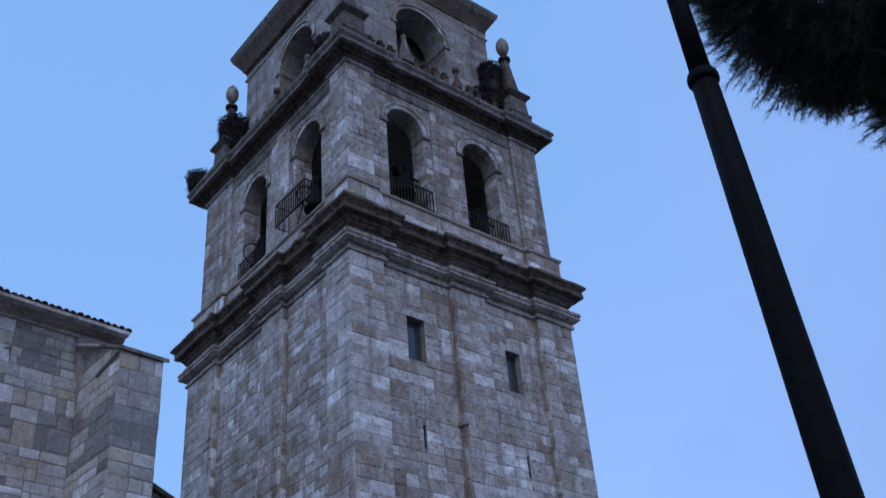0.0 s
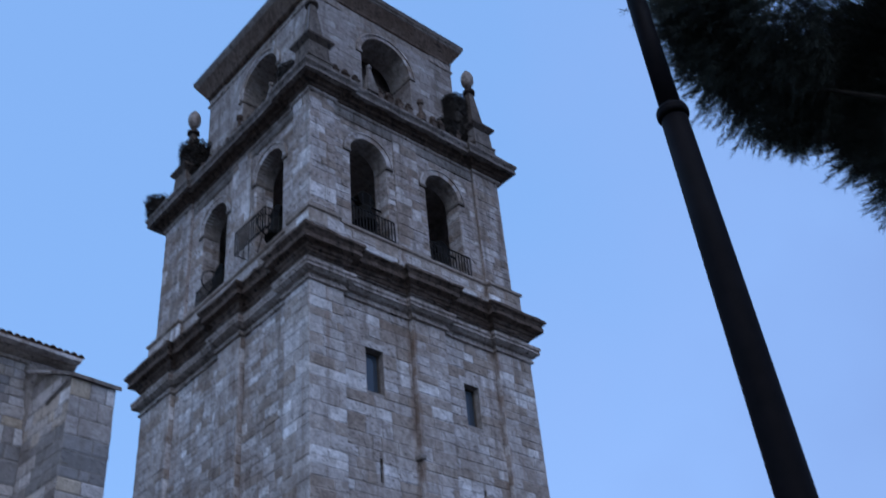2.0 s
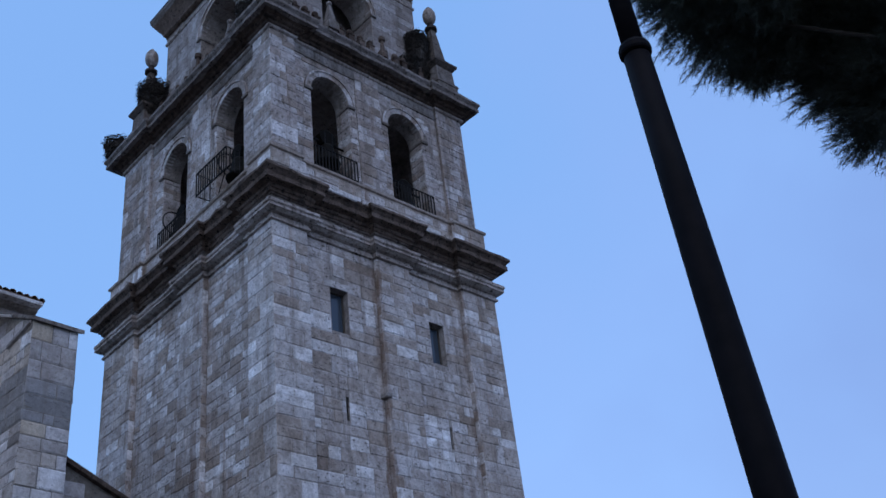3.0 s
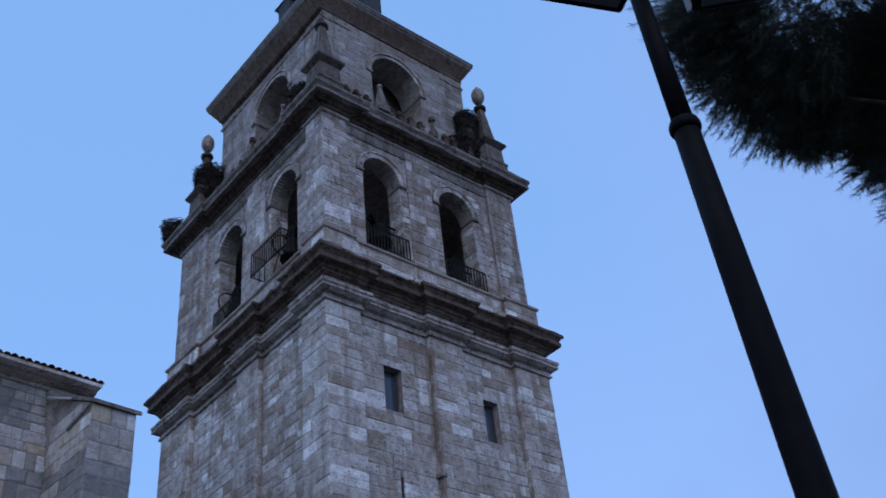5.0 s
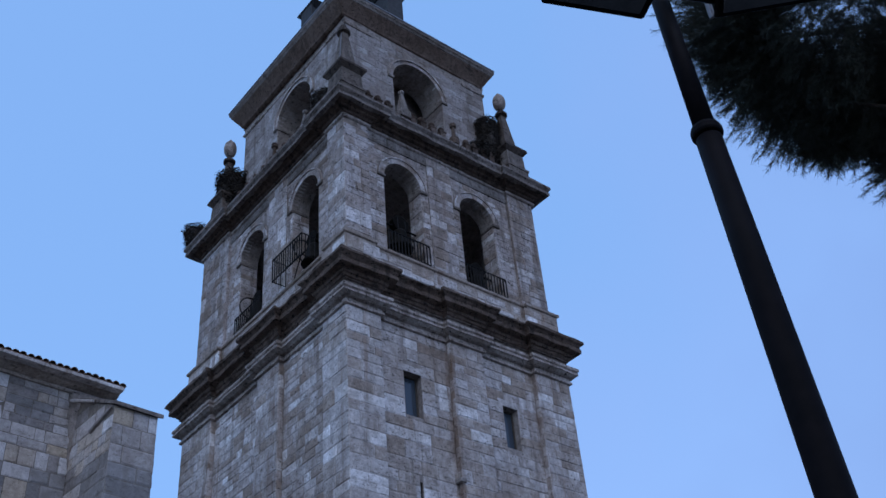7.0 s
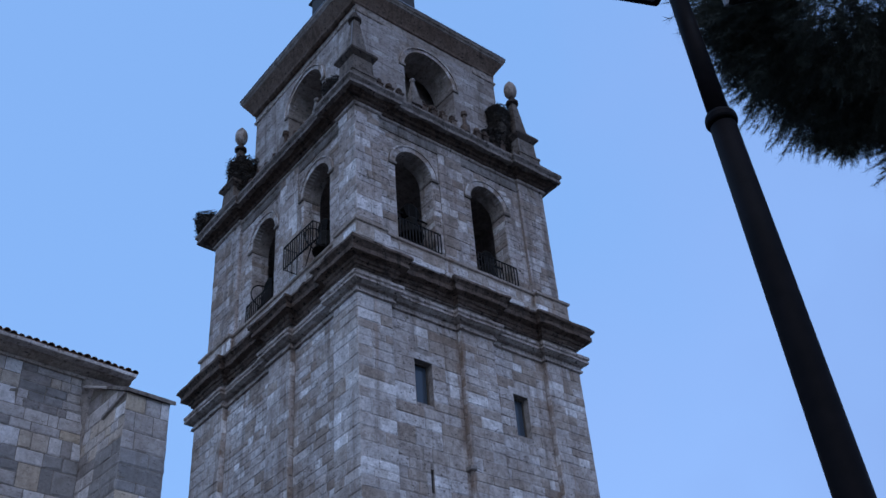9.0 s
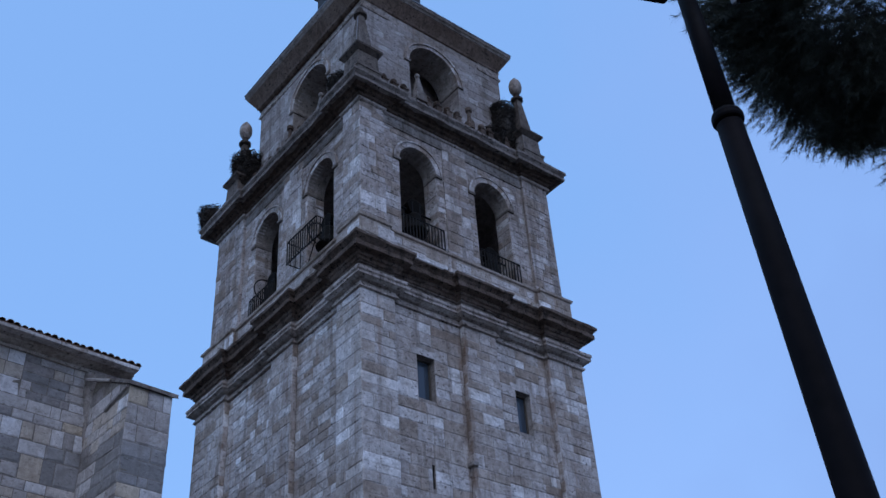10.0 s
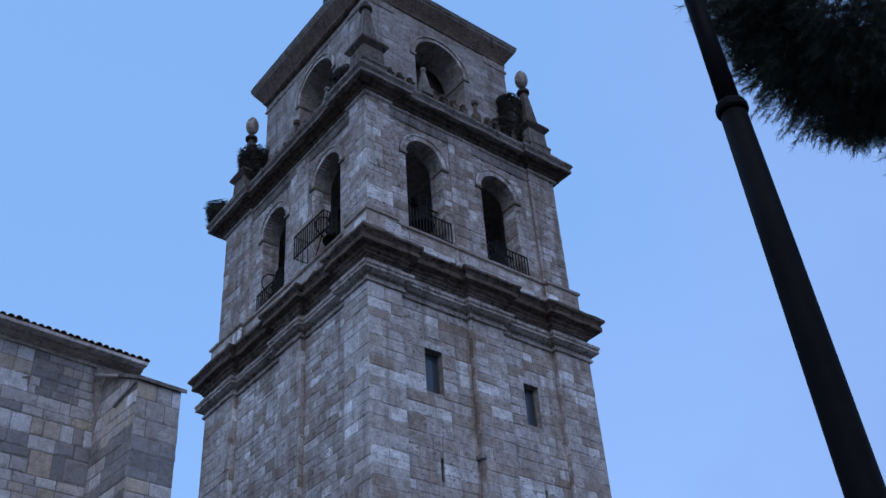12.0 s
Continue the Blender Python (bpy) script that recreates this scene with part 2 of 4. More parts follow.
def rod(bm, p, q, r, sides=6, r2=None):
    p, q = Vector(p), Vector(q)
    d = (q - p).normalized()
    s = d.orthogonal().normalized()
    t = d.cross(s)
    a = [bm.verts.new(p + (s * math.cos(2 * math.pi * i / sides) + t * math.sin(2 * math.pi * i / sides)) * r) for i in range(sides)]
    b = [bm.verts.new(q + (s * math.cos(2 * math.pi * i / sides) + t * math.sin(2 * math.pi * i / sides)) * (r2 or r)) for i in range(sides)]
    for i in range(sides):
        bm.faces.new((a[i], a[(i + 1) % sides], b[(i + 1) % sides], b[i]))
    bm.faces.new(a[::-1])
    bm.faces.new(b)


class Face:
    """One upright wall plane: axis it is square to, its place, and the side that it looks to."""

    def __init__(self, axis, place, sign):
        self.axis, self.place, self.sign = axis, place, sign

    def at(self, u, z, d=0.0):
        w = self.place + self.sign * d
        return Vector((u, w, z)) if self.axis == "y" else Vector((w, u, z))

    def flip(self):
        """Whether u, z, outward is left-handed."""
        return (self.axis == "y") == (self.sign > 0)

    def moved(self, d):
        return Face(self.axis, self.place + self.sign * d, self.sign)


def quad(bm, pts):
    bm.faces.new([bm.verts.new(p) for p in pts])


ARC = 20


def arc_points(uc, r, zs):
    return [(uc - r * math.cos(math.pi * i / ARC), zs + r * math.sin(math.pi * i / ARC)) for i in range(ARC + 1)]


def wall_sheet(bm, f, u0, u1, z0, z1, rects=(), arches=(), reveal=0.0):
    """A wall plane with rectangular (u0, u1, z0, z1) and arched (uc, r, sill, spring) openings and their reveals."""
    us, zs = {u0, u1}, {z0, z1}
    for a in rects:
        us |= {a[0], a[1]}
        zs |= {a[2], a[3]}
    for uc, r, sill, spring in arches:
        us |= {uc - r, uc + r}
        zs |= {sill, spring, spring + r}
    us, zs = sorted(us), sorted(zs)
    for a, b in zip(us, us[1:]):
        for c, d in zip(zs, zs[1:]):
            um, zm = (a + b) / 2, (c + d) / 2
            if any(q[0] < um < q[1] and q[2] < zm < q[3] for q in rects):
                continue
            if any(abs(um - q[0]) < q[1] and q[2] < zm < q[3] + q[1] for q in arches):
                continue
            quad(bm, [f.at(a, c), f.at(b, c), f.at(b, d), f.at(a, d)])
    for uc, r, sill, spring in arches:
        pts = arc_points(uc, r, spring)
        top = spring + r
        for (ua, za), (ub, zb) in zip(pts, pts[1:]):
            quad(bm, [f.at(ua, za), f.at(ub, zb), f.at(ub, top), f.at(ua, top)])
            if reveal:
                quad(bm, [f.at(ua, za), f.at(ub, zb), f.at(ub, zb, -reveal), f.at(ua, za, -reveal)])
        if reveal:
            for u in (uc - r, uc + r):
                quad(bm, [f.at(u, sill), f.at(u, spring), f.at(u, spring, -reveal), f.at(u, sill, -reveal)])
            quad(bm, [f.at(uc - r, sill), f.at(uc + r, sill), f.at(uc + r, sill, -reveal), f.at(uc - r, sill, -reveal)])
    for a in rects:
        if reveal:
            c = [(a[0], a[2]), (a[1], a[2]), (a[1], a[3]), (a[0], a[3])]
            for p, q in zip(c, c[1:] + c[:1]):
                quad(bm, [f.at(*p), f.at(*q), f.at(*q, -reveal), f.at(*p, -reveal)])


rng = random.Random(7)


def blocks(u0, u1, z0, z1, rects=(), arches=(), high=(0.28, 0.46), long=(0.38, 1.05), ring=0.36):
    """Blocks (u0, u1, z0, z1) that leave the openings free: bands of stone, each broken into bays with courses of their own."""
    out, z = [], z0
    while z < z1 - 0.05:
        band = rng.uniform(0.75, 1.45)
        if z + band > z1 - 0.5:
            band = z1 - z
        u = u0
        while u < u1 - 0.02:
            bay = rng.uniform(1.1, 3.0)
            if u + bay > u1 - 0.8:
                bay = u1 - u
            n = max(1, round(band / rng.uniform(*high)))
            cuts_ = sorted(rng.uniform(-0.16, 0.16) + k for k in range(1, n))
            zs = [z] + [z + band * c / n for c in cuts_] + [z + band]
            for a, b in zip(zs, zs[1:]):
                out += course(u, u + bay, a, b, rects, arches, long, ring)
            u += bay
        z += band
    return out


def course(u0, u1, z, ztop, rects, arches, long, ring):
    out, h, spans = [], ztop - z, [(u0, u1)]
    cuts = [(q[0], q[1]) for q in rects if q[2] < ztop - 0.04 and q[3] > z + 0.04]
    for uc, r, sill, spring in arches:
        if ztop > sill + 0.04 and z < spring:
            cuts.append((uc - r, uc + r))
        if ztop > spring and z < spring + r + ring:
            dz = max(0.0, z - spring)
            w = math.sqrt(max(0.0, (r + ring) ** 2 - dz * dz))
            cuts.append((uc - w, uc + w))
    for a, b in cuts:
        spans = [s for p, q in spans for s in ((p, min(q, a)), (max(p, b), q)) if s[1] - s[0] > 0.06]
    for p, q in spans:
        u = p
        while u < q - 0.02:
            w = rng.uniform(*long) * rng.choice((0.7, 1, 1, 1.25))
            if u + w > q - 0.3:
                w = q - u
            out.append((u, u + w, z, ztop))
            u += w
    return out


def block_points(rg, f, u0, u1, z0, z1, lo=0.008, hi=0.03, gap=0.009, worn=0.03):
    """One block: a base outline on the wall and a worn face in front of it."""
    d = rg.uniform(lo, hi)
    cs = [(u0 + gap, z0 + gap), (u1 - gap, z0 + gap), (u1 - gap, z1 - gap), (u0 + gap, z1 - gap)]
    um, zm = (u0 + u1) / 2, (z0 + z1) / 2
    inner = []
    for u, z in cs:
        iu, iz = rg.uniform(0.006, 0.006 + 2 * worn), rg.uniform(0.006, 0.006 + 2 * worn)
        inner.append((u + (iu if u < um else -iu), z + (iz if z < zm else -iz)))
    pts = [f.at(u, z, 0.0) for u, z in cs] + [f.at(u, z, d + rg.uniform(-0.006, 0.006)) for u, z in inner]
    return pts


BLOCK_FACES = [(4, 5, 6, 7), (0, 1, 5, 4), (1, 2, 6, 5), (2, 3, 7, 6), (3, 0, 4, 7)]


def lay(parent, mat, walls, near, seed, label="", other=None, **shape):
    """Lays blocks on walls [(face, blocks)]: those inside near(centre), up to 300, as stones of their own, the rest joined."""
    rg = random.Random(seed)
    pts, faces, single = [], [], 0
    pts2, faces2 = [], []
    for f, bl in walls:
        for b in bl:
            p = block_points(rg, f, *b, **shape)
            fs = [q[::-1] for q in BLOCK_FACES] if f.flip() else BLOCK_FACES
            c = sum(p, Vector()) / 8
            if single < 300 and near(c):
                me = bpy.data.meshes.new("stone")
                me.from_pydata([v - c for v in p], [], fs)
                me.materials.append(other[0] if other and other[1](c) else mat)
                ob = new("stone", me)
                ob.parent = parent
                ob.matrix_parent_inverse = WORLD[parent].inverted()
                ob.location = c
                single += 1
            else:
                ps, fl = (pts2, faces2) if other and other[1](c) else (pts, faces)
                k = len(ps)
                ps += p
                fl += [tuple(k + i for i in q) for q in fs]
    if pts2:
        tagged(part("daubed_masonry", (pts2, faces2), other[0], parent, "stones daubed with grey cement"), kind="stuff")
    return tagged(part("masonry", (pts, faces), mat, parent, label), kind="stuff")


def outline(lo, hi, pils, i, base, back):
    """The plan of a moulded storey: pilasters stand forward by back; i is the inset of the forward plane, base that of the pilasters' own faces."""
    ex = base - i
    sides = []
    for side in range(4):
        ax = 0 if side % 2 == 0 else 1
        runs = [(p - ex, q + ex) for p, q in pils[ax]]
        a, b = lo[ax] + i, hi[ax] - i
        line = [(a, 0.0)]
        for n, (p, q) in enumerate(runs):
            if n:
                line += [(p, back), (p, 0.0)]
            if n < len(runs) - 1:
                line += [(q, 0.0), (q, back)]
        line += [(b, 0.0)]
        sides.append((line, i))
    out = []
    out += [(u, lo[1] + i + d) for u, d in sides[0][0]][:-1]
    out += [(hi[0] - i - d, u) for u, d in sides[1][0]][:-1]
    out += [(u, hi[1] - i - d) for u, d in sides[0][0][::-1]][:-1]
    out += [(lo[0] + i + d, u) for u, d in sides[1][0][::-1]][:-1]
    return out


def moulded(lo, hi, pils, profile, base, back, worn=0.012, step=0.3):
    """A moulding round a storey, from profile rows (inset, height) upwards."""
    bm = bmesh.new()
    rings = []
    ref = outline(lo, hi, pils, base, base, back)
    counts = [max(1, int((Vector(p) - Vector(q)).length / step)) for p, q in zip(ref, ref[1:] + ref[:1])]
    for i, z in profile:
        pts = outline(lo, hi, pils, i, base, back)
        ring = []
        for (p, q), c in zip(zip(pts, pts[1:] + pts[:1]), counts):
            for k in range(c):
                t = k / c
                co = Vector((p[0] + (q[0] - p[0]) * t, p[1] + (q[1] - p[1]) * t, z))
                co += noise.noise_vector(co * 1.7 + Vector((3, 7, 1))) * worn + noise.noise_vector(co * 6.0) * worn * 0.8
                ring.append(bm.verts.new(co))
        rings.append(ring)
    for p, q in zip(rings, rings[1:]):
        for k in range(len(p)):
            bm.faces.new((p[k], p[(k + 1) % len(p)], q[(k + 1) % len(p)], q[k]))
    bm.faces.new(rings[0][::-1])
    bm.faces.new(rings[-1])
    return bm


# ---- ground ----
bm = bmesh.new()
bmesh.ops.create_grid(bm, x_segments=8, y_segments=8, size=1500)
ground = part("ground", bm, M_GROUND, None)
tagged(ground, "grey stone paving of the square around the church", "ground", kind="structure")

# ---- bell tower ----
TX, TY = 13.4, 14.87            # plan, to the tips of the lower cornice
PIL, WALL = 0.67, 0.92          # insets of the pilasters and of the wall between them
PIL_X = [(0.67, 2.31), (5.86, 7.61), (10.67, 12.73)]
PIL_Y = [(0.67, 2.35), (5.65, 7.4), (11.45, 14.20)]
Z_CAP = 25.1                    # foot of the lower entablature
tower = thing("bell_tower", (6.7, 7.43, 0), "tall square limestone church bell tower with weathered cornices", "tower")

WIN = [(3.5, 4.37, 21.15, 23.08), (8.68, 9.48, 21.08, 23.0), (3.64, 4.5, 12.4, 14.3), (8.85, 9.74, 12.2, 14.12)]
SLIT = [(3.97, 4.11, 17.5, 18.45), (9.17, 9.31, 17.38, 18.32)]
south, west = Face("y", WALL, -1), Face("x", WALL, -1)
north, east = Face("y", TY - WALL, 1), Face("x", TX - WALL, 1)
bm = bmesh.new()
wall_sheet(bm, south, WALL, TX - WALL, 0, Z_CAP + 0.6, WIN + SLIT, reveal=0.55)
wall_sheet(bm, west, WALL, TY - WALL, 0, Z_CAP + 0.6)
wall_sheet(bm, north, WALL, TX - WALL, 0, Z_CAP + 0.6)
wall_sheet(bm, east, WALL, TY - WALL, 0, Z_CAP + 0.6)
wall_sheet(bm, south.moved(-0.55), WALL + 0.55, TX - WALL - 0.55, 0, Z_CAP + 0.6, WIN + SLIT)
lower = part("lower_wall", bm, M_JOINT, tower)

pil_faces = []
for k, (p, q) in enumerate(PIL_X):
    for y0, y1, f in ((PIL, WALL + 0.05, Face("y", PIL, -1)), (TY - WALL - 0.05, TY - PIL, Face("y", TY - PIL, 1))):
        if k == 1:
            part("pilaster", box(bmesh.new(), (p, y0, 0), (q, y1, Z_CAP)), M_STONE, tower)
        pil_faces.append((f, p, q))
for k, (p, q) in enumerate(PIL_Y):
    for x0, x1, f in ((PIL, WALL + 0.05, Face("x", PIL, -1)), (TX - WALL - 0.05, TX - PIL, Face("x", TX - PIL, 1))):
        if k == 1:
            part("pilaster", box(bmesh.new(), (x0, p, 0), (x1, q, Z_CAP)), M_STONE, tower)
        pil_faces.append((f, p, q))
for p, q in (PIL_X[0], PIL_X[2]):
    for r, s in (PIL_Y[0], PIL_Y[2]):
        part("corner_pier", box(bmesh.new(), (p, r, 0), (q, s, Z_CAP)), M_STONE, tower)

lays = []
for f, pils, openings in ((south, PIL_X, WIN + SLIT), (west, PIL_Y, []), (north, PIL_X, []), (east, PIL_Y, [])):
    for p, q in zip(pils, pils[1:]):
        lays.append((f, blocks(p[1], q[0], 0, Z_CAP + 0.1, openings, **(dict(high=(0.42, 0.62), long=(0.6, 1.45)) if f is south else {}))))
quoins = [(f, p, q) for f, p, q in pil_faces if f.sign < 0 and p == PIL]
for f, p, q in pil_faces:
    if (f, p, q) not in quoins:
        lays.append((f, blocks(p - 0.012, q + 0.012, 0, Z_CAP, high=(0.4, 0.56), long=(0.6, 1.2))))
for u in (PIL_X[1][0], PIL_X[2][0]):
    lays.append((Face("x", u, -1), blocks(PIL - 0.01, WALL, 0, Z_CAP, high=(0.4, 0.56), long=(0.5, 0.6))))
for u in (PIL_Y[1][0], PIL_Y[2][0]):
    lays.append((Face("y", u, -1), blocks(PIL - 0.01, WALL, 0, Z_CAP, high=(0.4, 0.56), long=(0.5, 0.6))))
lay(lower, M_QUOIN, [(f, blocks(p - 0.012, q + 0.012, 0, Z_CAP, high=(0.42, 0.62), long=(0.6, 1.3))) for f, p, q in quoins], lambda c: c.z > 12.0, 10)
lay(lower, M_STONE, lays, lambda c: 18.6 < c.z and c.x < 8.0 and c.y < 6.0, 11)

# short stone ledge on the flank of the middle pilaster
part("ledge", box(bmesh.new(), (5.68, 0.58, 18.74), (6.0, 0.95, 18.92), 0.03, 0.03), M_MID, tower)

# lower entablature: cap mouldings, frieze, cornice
LO, HI, PILS = (0, 0), (TX, TY), (PIL_X, PIL_Y)
prof = [(0.66, 25.06), (0.55, 25.09), (0.55, 25.19), (0.62, 25.21), (0.62, 25.36), (0.47, 25.4), (0.36, 25.48), (0.3, 25.51), (0.3, 25.61), (0.34, 25.63), (0.27, 25.7), (0.27, 25.83), (0.6, 25.92)]
part("capital_moulding", moulded(LO, HI, PILS, prof, PIL, 0.25, 0.022), M_CAP, tower)
# Frieze: the cornice's shade is put into its dark, stained colour.
prof = [(0.64, 25.85), (0.64, 26.24), (0.56, 26.26), (0.54, 26.34)]
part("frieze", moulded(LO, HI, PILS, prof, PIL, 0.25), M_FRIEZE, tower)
prof = [(0.56, 26.28), (0.5, 26.32), (0.46, 26.44), (0.4, 26.48), (0.36, 26.6), (0.13, 26.66), (0.09, 26.68), (0.09, 26.88), (0.14, 26.91), (0.05, 27.04), (-0.05, 27.12), (-0.05, 27.25), (0.25, 27.34), (0.66, 27.42)]
part("lower_cornice", moulded(LO, HI, PILS, prof, PIL, 0.25, 0.05), M_DARK, tower, "dark moulded stone cornice, lichen stain and underside shade in its colour")
# stretches of the top edge where the stain is gone and the pale stone shows
for ax, u, w in (("y", 3.1, 1.5), ("y", 4.9, 0.5), ("y", 8.3, 1.0), ("y", 9.6, 0.7)):
    f = Face(ax, 0.25, -1)
    p, q = f.at(u, 27.16, 0.1), f.at(u + w, 27.4, -0.3)
    part("edge_stone", box(bmesh.new(), [min(a, b) for a, b in zip(p, q)], [max(a, b) for a, b in zip(p, q)], 0.03, 0.03), M_STONE, tower, "pale worn stone in the cornice's top edge")

# belfry storey
BP, BW = 0.93, 1.08
BPIL_X, BPIL_Y = [(0.93, 2.25), (10.8, 12.47)], [(0.93, 2.25), (11.3, 13.94)]
Z_PL, Z_B1 = 28.8, 35.72
THICK = 0.9
ARCH_S = [(4.22, 1.05, 28.85, 33.38), (8.64, 1.06, 28.85, 33.36)]
ARCH_W = [(4.32, 1.10, 28.85, 33.35), (9.05, 1.10, 28.85, 33.3)]
# far sides, unseen: openings set lower to cut the sky showing through
FAR_S, FAR_W = [[(u, r, sill, spring - 1.9) for u, r, sill, spring in a] for a in (ARCH_S, ARCH_W)]
prof = [(0.70, 27.2), (0.70, 28.72), (0.62, 28.76), (0.60, 28.86), (0.74, 28.93), (0.93, 28.97)]
plinth = part("belfry_plinth", moulded(LO, HI, (BPIL_X, BPIL_Y), prof, 0.70, 0.2), M_STONE, tower)
lays = []
for ax, pils in (("y", BPIL_X), ("x", BPIL_Y)):
    for p, q in pils:
        lays.append((Face(ax, 0.70, -1), blocks(p - 0.2, q + 0.2, 27.4, 28.6, high=(0.36, 0.5), long=(0.5, 0.9))))
    lays.append((Face(ax, 0.90, -1), blocks(pils[0][1] + 0.26, pils[1][0] - 0.26, 27.4, 28.6, high=(0.36, 0.5), long=(0.5, 1.2))))
lay(plinth, M_STONE, lays, lambda c: True, 15)
bs, bw_ = Face("y", BW, -1), Face("x", BW, -1)
bn, be = Face("y", TY - BW, 1), Face("x", TX - BW, 1)
bm = bmesh.new()
for f, w, arches in ((bs, TX, ARCH_S), (bw_, TY, ARCH_W), (bn, TX, FAR_S), (be, TY, FAR_W)):
    wall_sheet(bm, f, BW, w - BW, Z_PL, Z_B1 + 0.6, (), arches, THICK)
    wall_sheet(bm, f.moved(-THICK), BW + THICK, w - BW - THICK, Z_PL, Z_B1 + 0.6, (), arches)
belfry = part("belfry_wall", bm, M_WORN_JOINT, tower)
part("belfry_floor", box(bmesh.new(), (BW + 0.1, BW + 0.1, 28.4), (TX - BW - 0.1, TY - BW - 0.1, 28.84)), M_WORN_JOINT, tower)
part("belfry_vault", box(bmesh.new(), (BW + 0.1, BW + 0.1, 35.0), (TX - BW - 0.1, TY - BW - 0.1, 35.5)), M_WORN_JOINT, tower)
for p, q in BPIL_X:
    for r, s in BPIL_Y:
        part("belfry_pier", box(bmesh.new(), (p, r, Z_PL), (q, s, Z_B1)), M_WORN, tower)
lays = []
for f, pils, arches in ((bs, BPIL_X, ARCH_S), (bw_, BPIL_Y, ARCH_W), (bn, BPIL_X, FAR_S), (be, BPIL_Y, FAR_W)):
    lays.append((f, blocks(pils[0][1], pils[1][0], Z_PL, Z_B1 + 0.1, (), arches)))
for p, q in BPIL_X:
    for f in (Face("y", BP, -1), Face("y", TY - BP, 1)):
        lays.append((f, blocks(p - 0.012, q + 0.012, Z_PL, Z_B1, high=(0.4, 0.55), long=(0.5, 1.0))))
for p, q in BPIL_Y:
    for f in (Face("x", BP, -1), Face("x", TX - BP, 1)):
        lays.append((f, blocks(p - 0.012, q + 0.012, Z_PL, Z_B1, high=(0.4, 0.55), long=(0.5, 1.0))))
# blocks inside the jambs
for f, arches in ((bs, ARCH_S), (bw_, ARCH_W)):
    for uc, r, sill, spring in arches:
        jamb = Face("x" if f.axis == "y" else "y", uc + r, -1)
        d0 = f.place
        lays.append((jamb, blocks(d0, d0 + THICK, sill, spring - 0.12, long=(0.5, 0.9))))
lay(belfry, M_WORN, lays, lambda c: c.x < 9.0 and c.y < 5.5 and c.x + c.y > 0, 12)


def arch_ring(f, uc, r, spring, width, n, parent, proud=0.05, depth=0.9):
    """Voussoirs round an arch, and its two imposts."""
    for i in range(n):
        a0, a1 = math.pi * i / n + 0.0015, math.pi * (i + 1) / n - 0.0015
        bm = bmesh.new()
        front, back = [], []
        for a, rr in ((a0, r), ((a0 + a1) / 2, r), (a1, r), (a1, r + width), ((a0 + a1) / 2, r + width), (a0, r + width)):
            u, z = uc - rr * math.cos(a), spring + rr * math.sin(a)
            front.append(bm.verts.new(f.at(u, z, proud)))
            back.append(bm.verts.new(f.at(u, z, -0.3)))
        bm.faces.new(front)
        for k in range(6):
            bm.faces.new((front[k], front[(k + 1) % 6], back[(k + 1) % 6], back[k]))
        bmesh.ops.recalc_face_normals(bm, faces=bm.faces)
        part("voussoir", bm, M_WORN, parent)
    # outer fillet
    bm = bmesh.new()
    for i in range(n):
        a0, a1 = math.pi * i / n, math.pi * (i + 1) / n
        p = [(uc - rr * math.cos(a), spring + rr * math.sin(a)) for a in (a0, a1) for rr in (r + width - 0.07, r + width + 0.02)]
        q = [f.at(*p[k], 0.1) for k in (0, 1, 3, 2)]
        w = [f.at(*p[k], 0.0) for k in (0, 1, 3, 2)]
        quad(bm, q)
        quad(bm, [q[0], q[3], w[3], w[0]])
        quad(bm, [q[1], q[2], w[2], w[1]])
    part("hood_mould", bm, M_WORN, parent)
    for sgn in (-1, 1):
        bm = bmesh.new()
        a, b = uc + sgn * (r - 0.05), uc + sgn * (r + width + 0.03)
        p, q = f.at(min(a, b), spring - 0.15, 0.1), f.at(max(a, b), spring - 0.0, -depth)
        box(bm, [min(x, y) for x, y in zip(p, q)], [max(x, y) for x, y in zip(p, q)], 0.02)
        part("impost", bm, M_MID, parent)


for f, arches in ((bs, ARCH_S), (bw_, ARCH_W)):
    for uc, r, sill, spring in arches:
        arch_ring(f, uc, r, spring, 0.34, 11, belfry)
# flat strip between the two arches
for f, (p, q) in ((bs, (5.7, 7.16)), (bw_, (5.86, 7.5))):
    lo, hi = f.at(p, Z_PL, 0.06), f.at(q, Z_B1, -0.02)
    lays = [(f.moved(0.06), blocks(p, q, Z_PL, Z_B1, high=(0.4, 0.55), long=(0.5, 0.9)))]
    sp = part("middle_strip", box(bmesh.new(), [min(x, y) for x, y in zip(lo, hi)], [max(x, y) for x, y in zip(lo, hi)]), M_JOINT, tower)
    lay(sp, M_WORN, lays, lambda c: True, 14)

BPILS = (BPIL_X, BPIL_Y)
prof = [(0.93, 35.66), (0.84, 35.7), (0.8, 35.74), (0.8, 35.84), (0.88, 35.9)]
part("architrave", moulded(LO, HI, BPILS, prof, BP, 0.15, 0.018), M_CAP, tower)
# Soffit split off and coloured darker: stain plus the shade under the cornice.
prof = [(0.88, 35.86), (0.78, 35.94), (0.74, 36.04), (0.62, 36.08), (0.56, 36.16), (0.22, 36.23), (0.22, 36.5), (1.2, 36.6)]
part("cornice_soffit", moulded(LO, (13.31, TY), BPILS, prof, BP, 0.15, 0.03), M_DARK, tower, "black underside of the upper cornice, stain and shade in one colour")
prof = [(0.3, 36.2), (0.16, 36.21), (0.15, 36.38), (0.2, 36.41), (0.11, 36.53), (0.07, 36.58), (0.07, 36.72), (0.5, 36.8), (1.3, 36.86)]
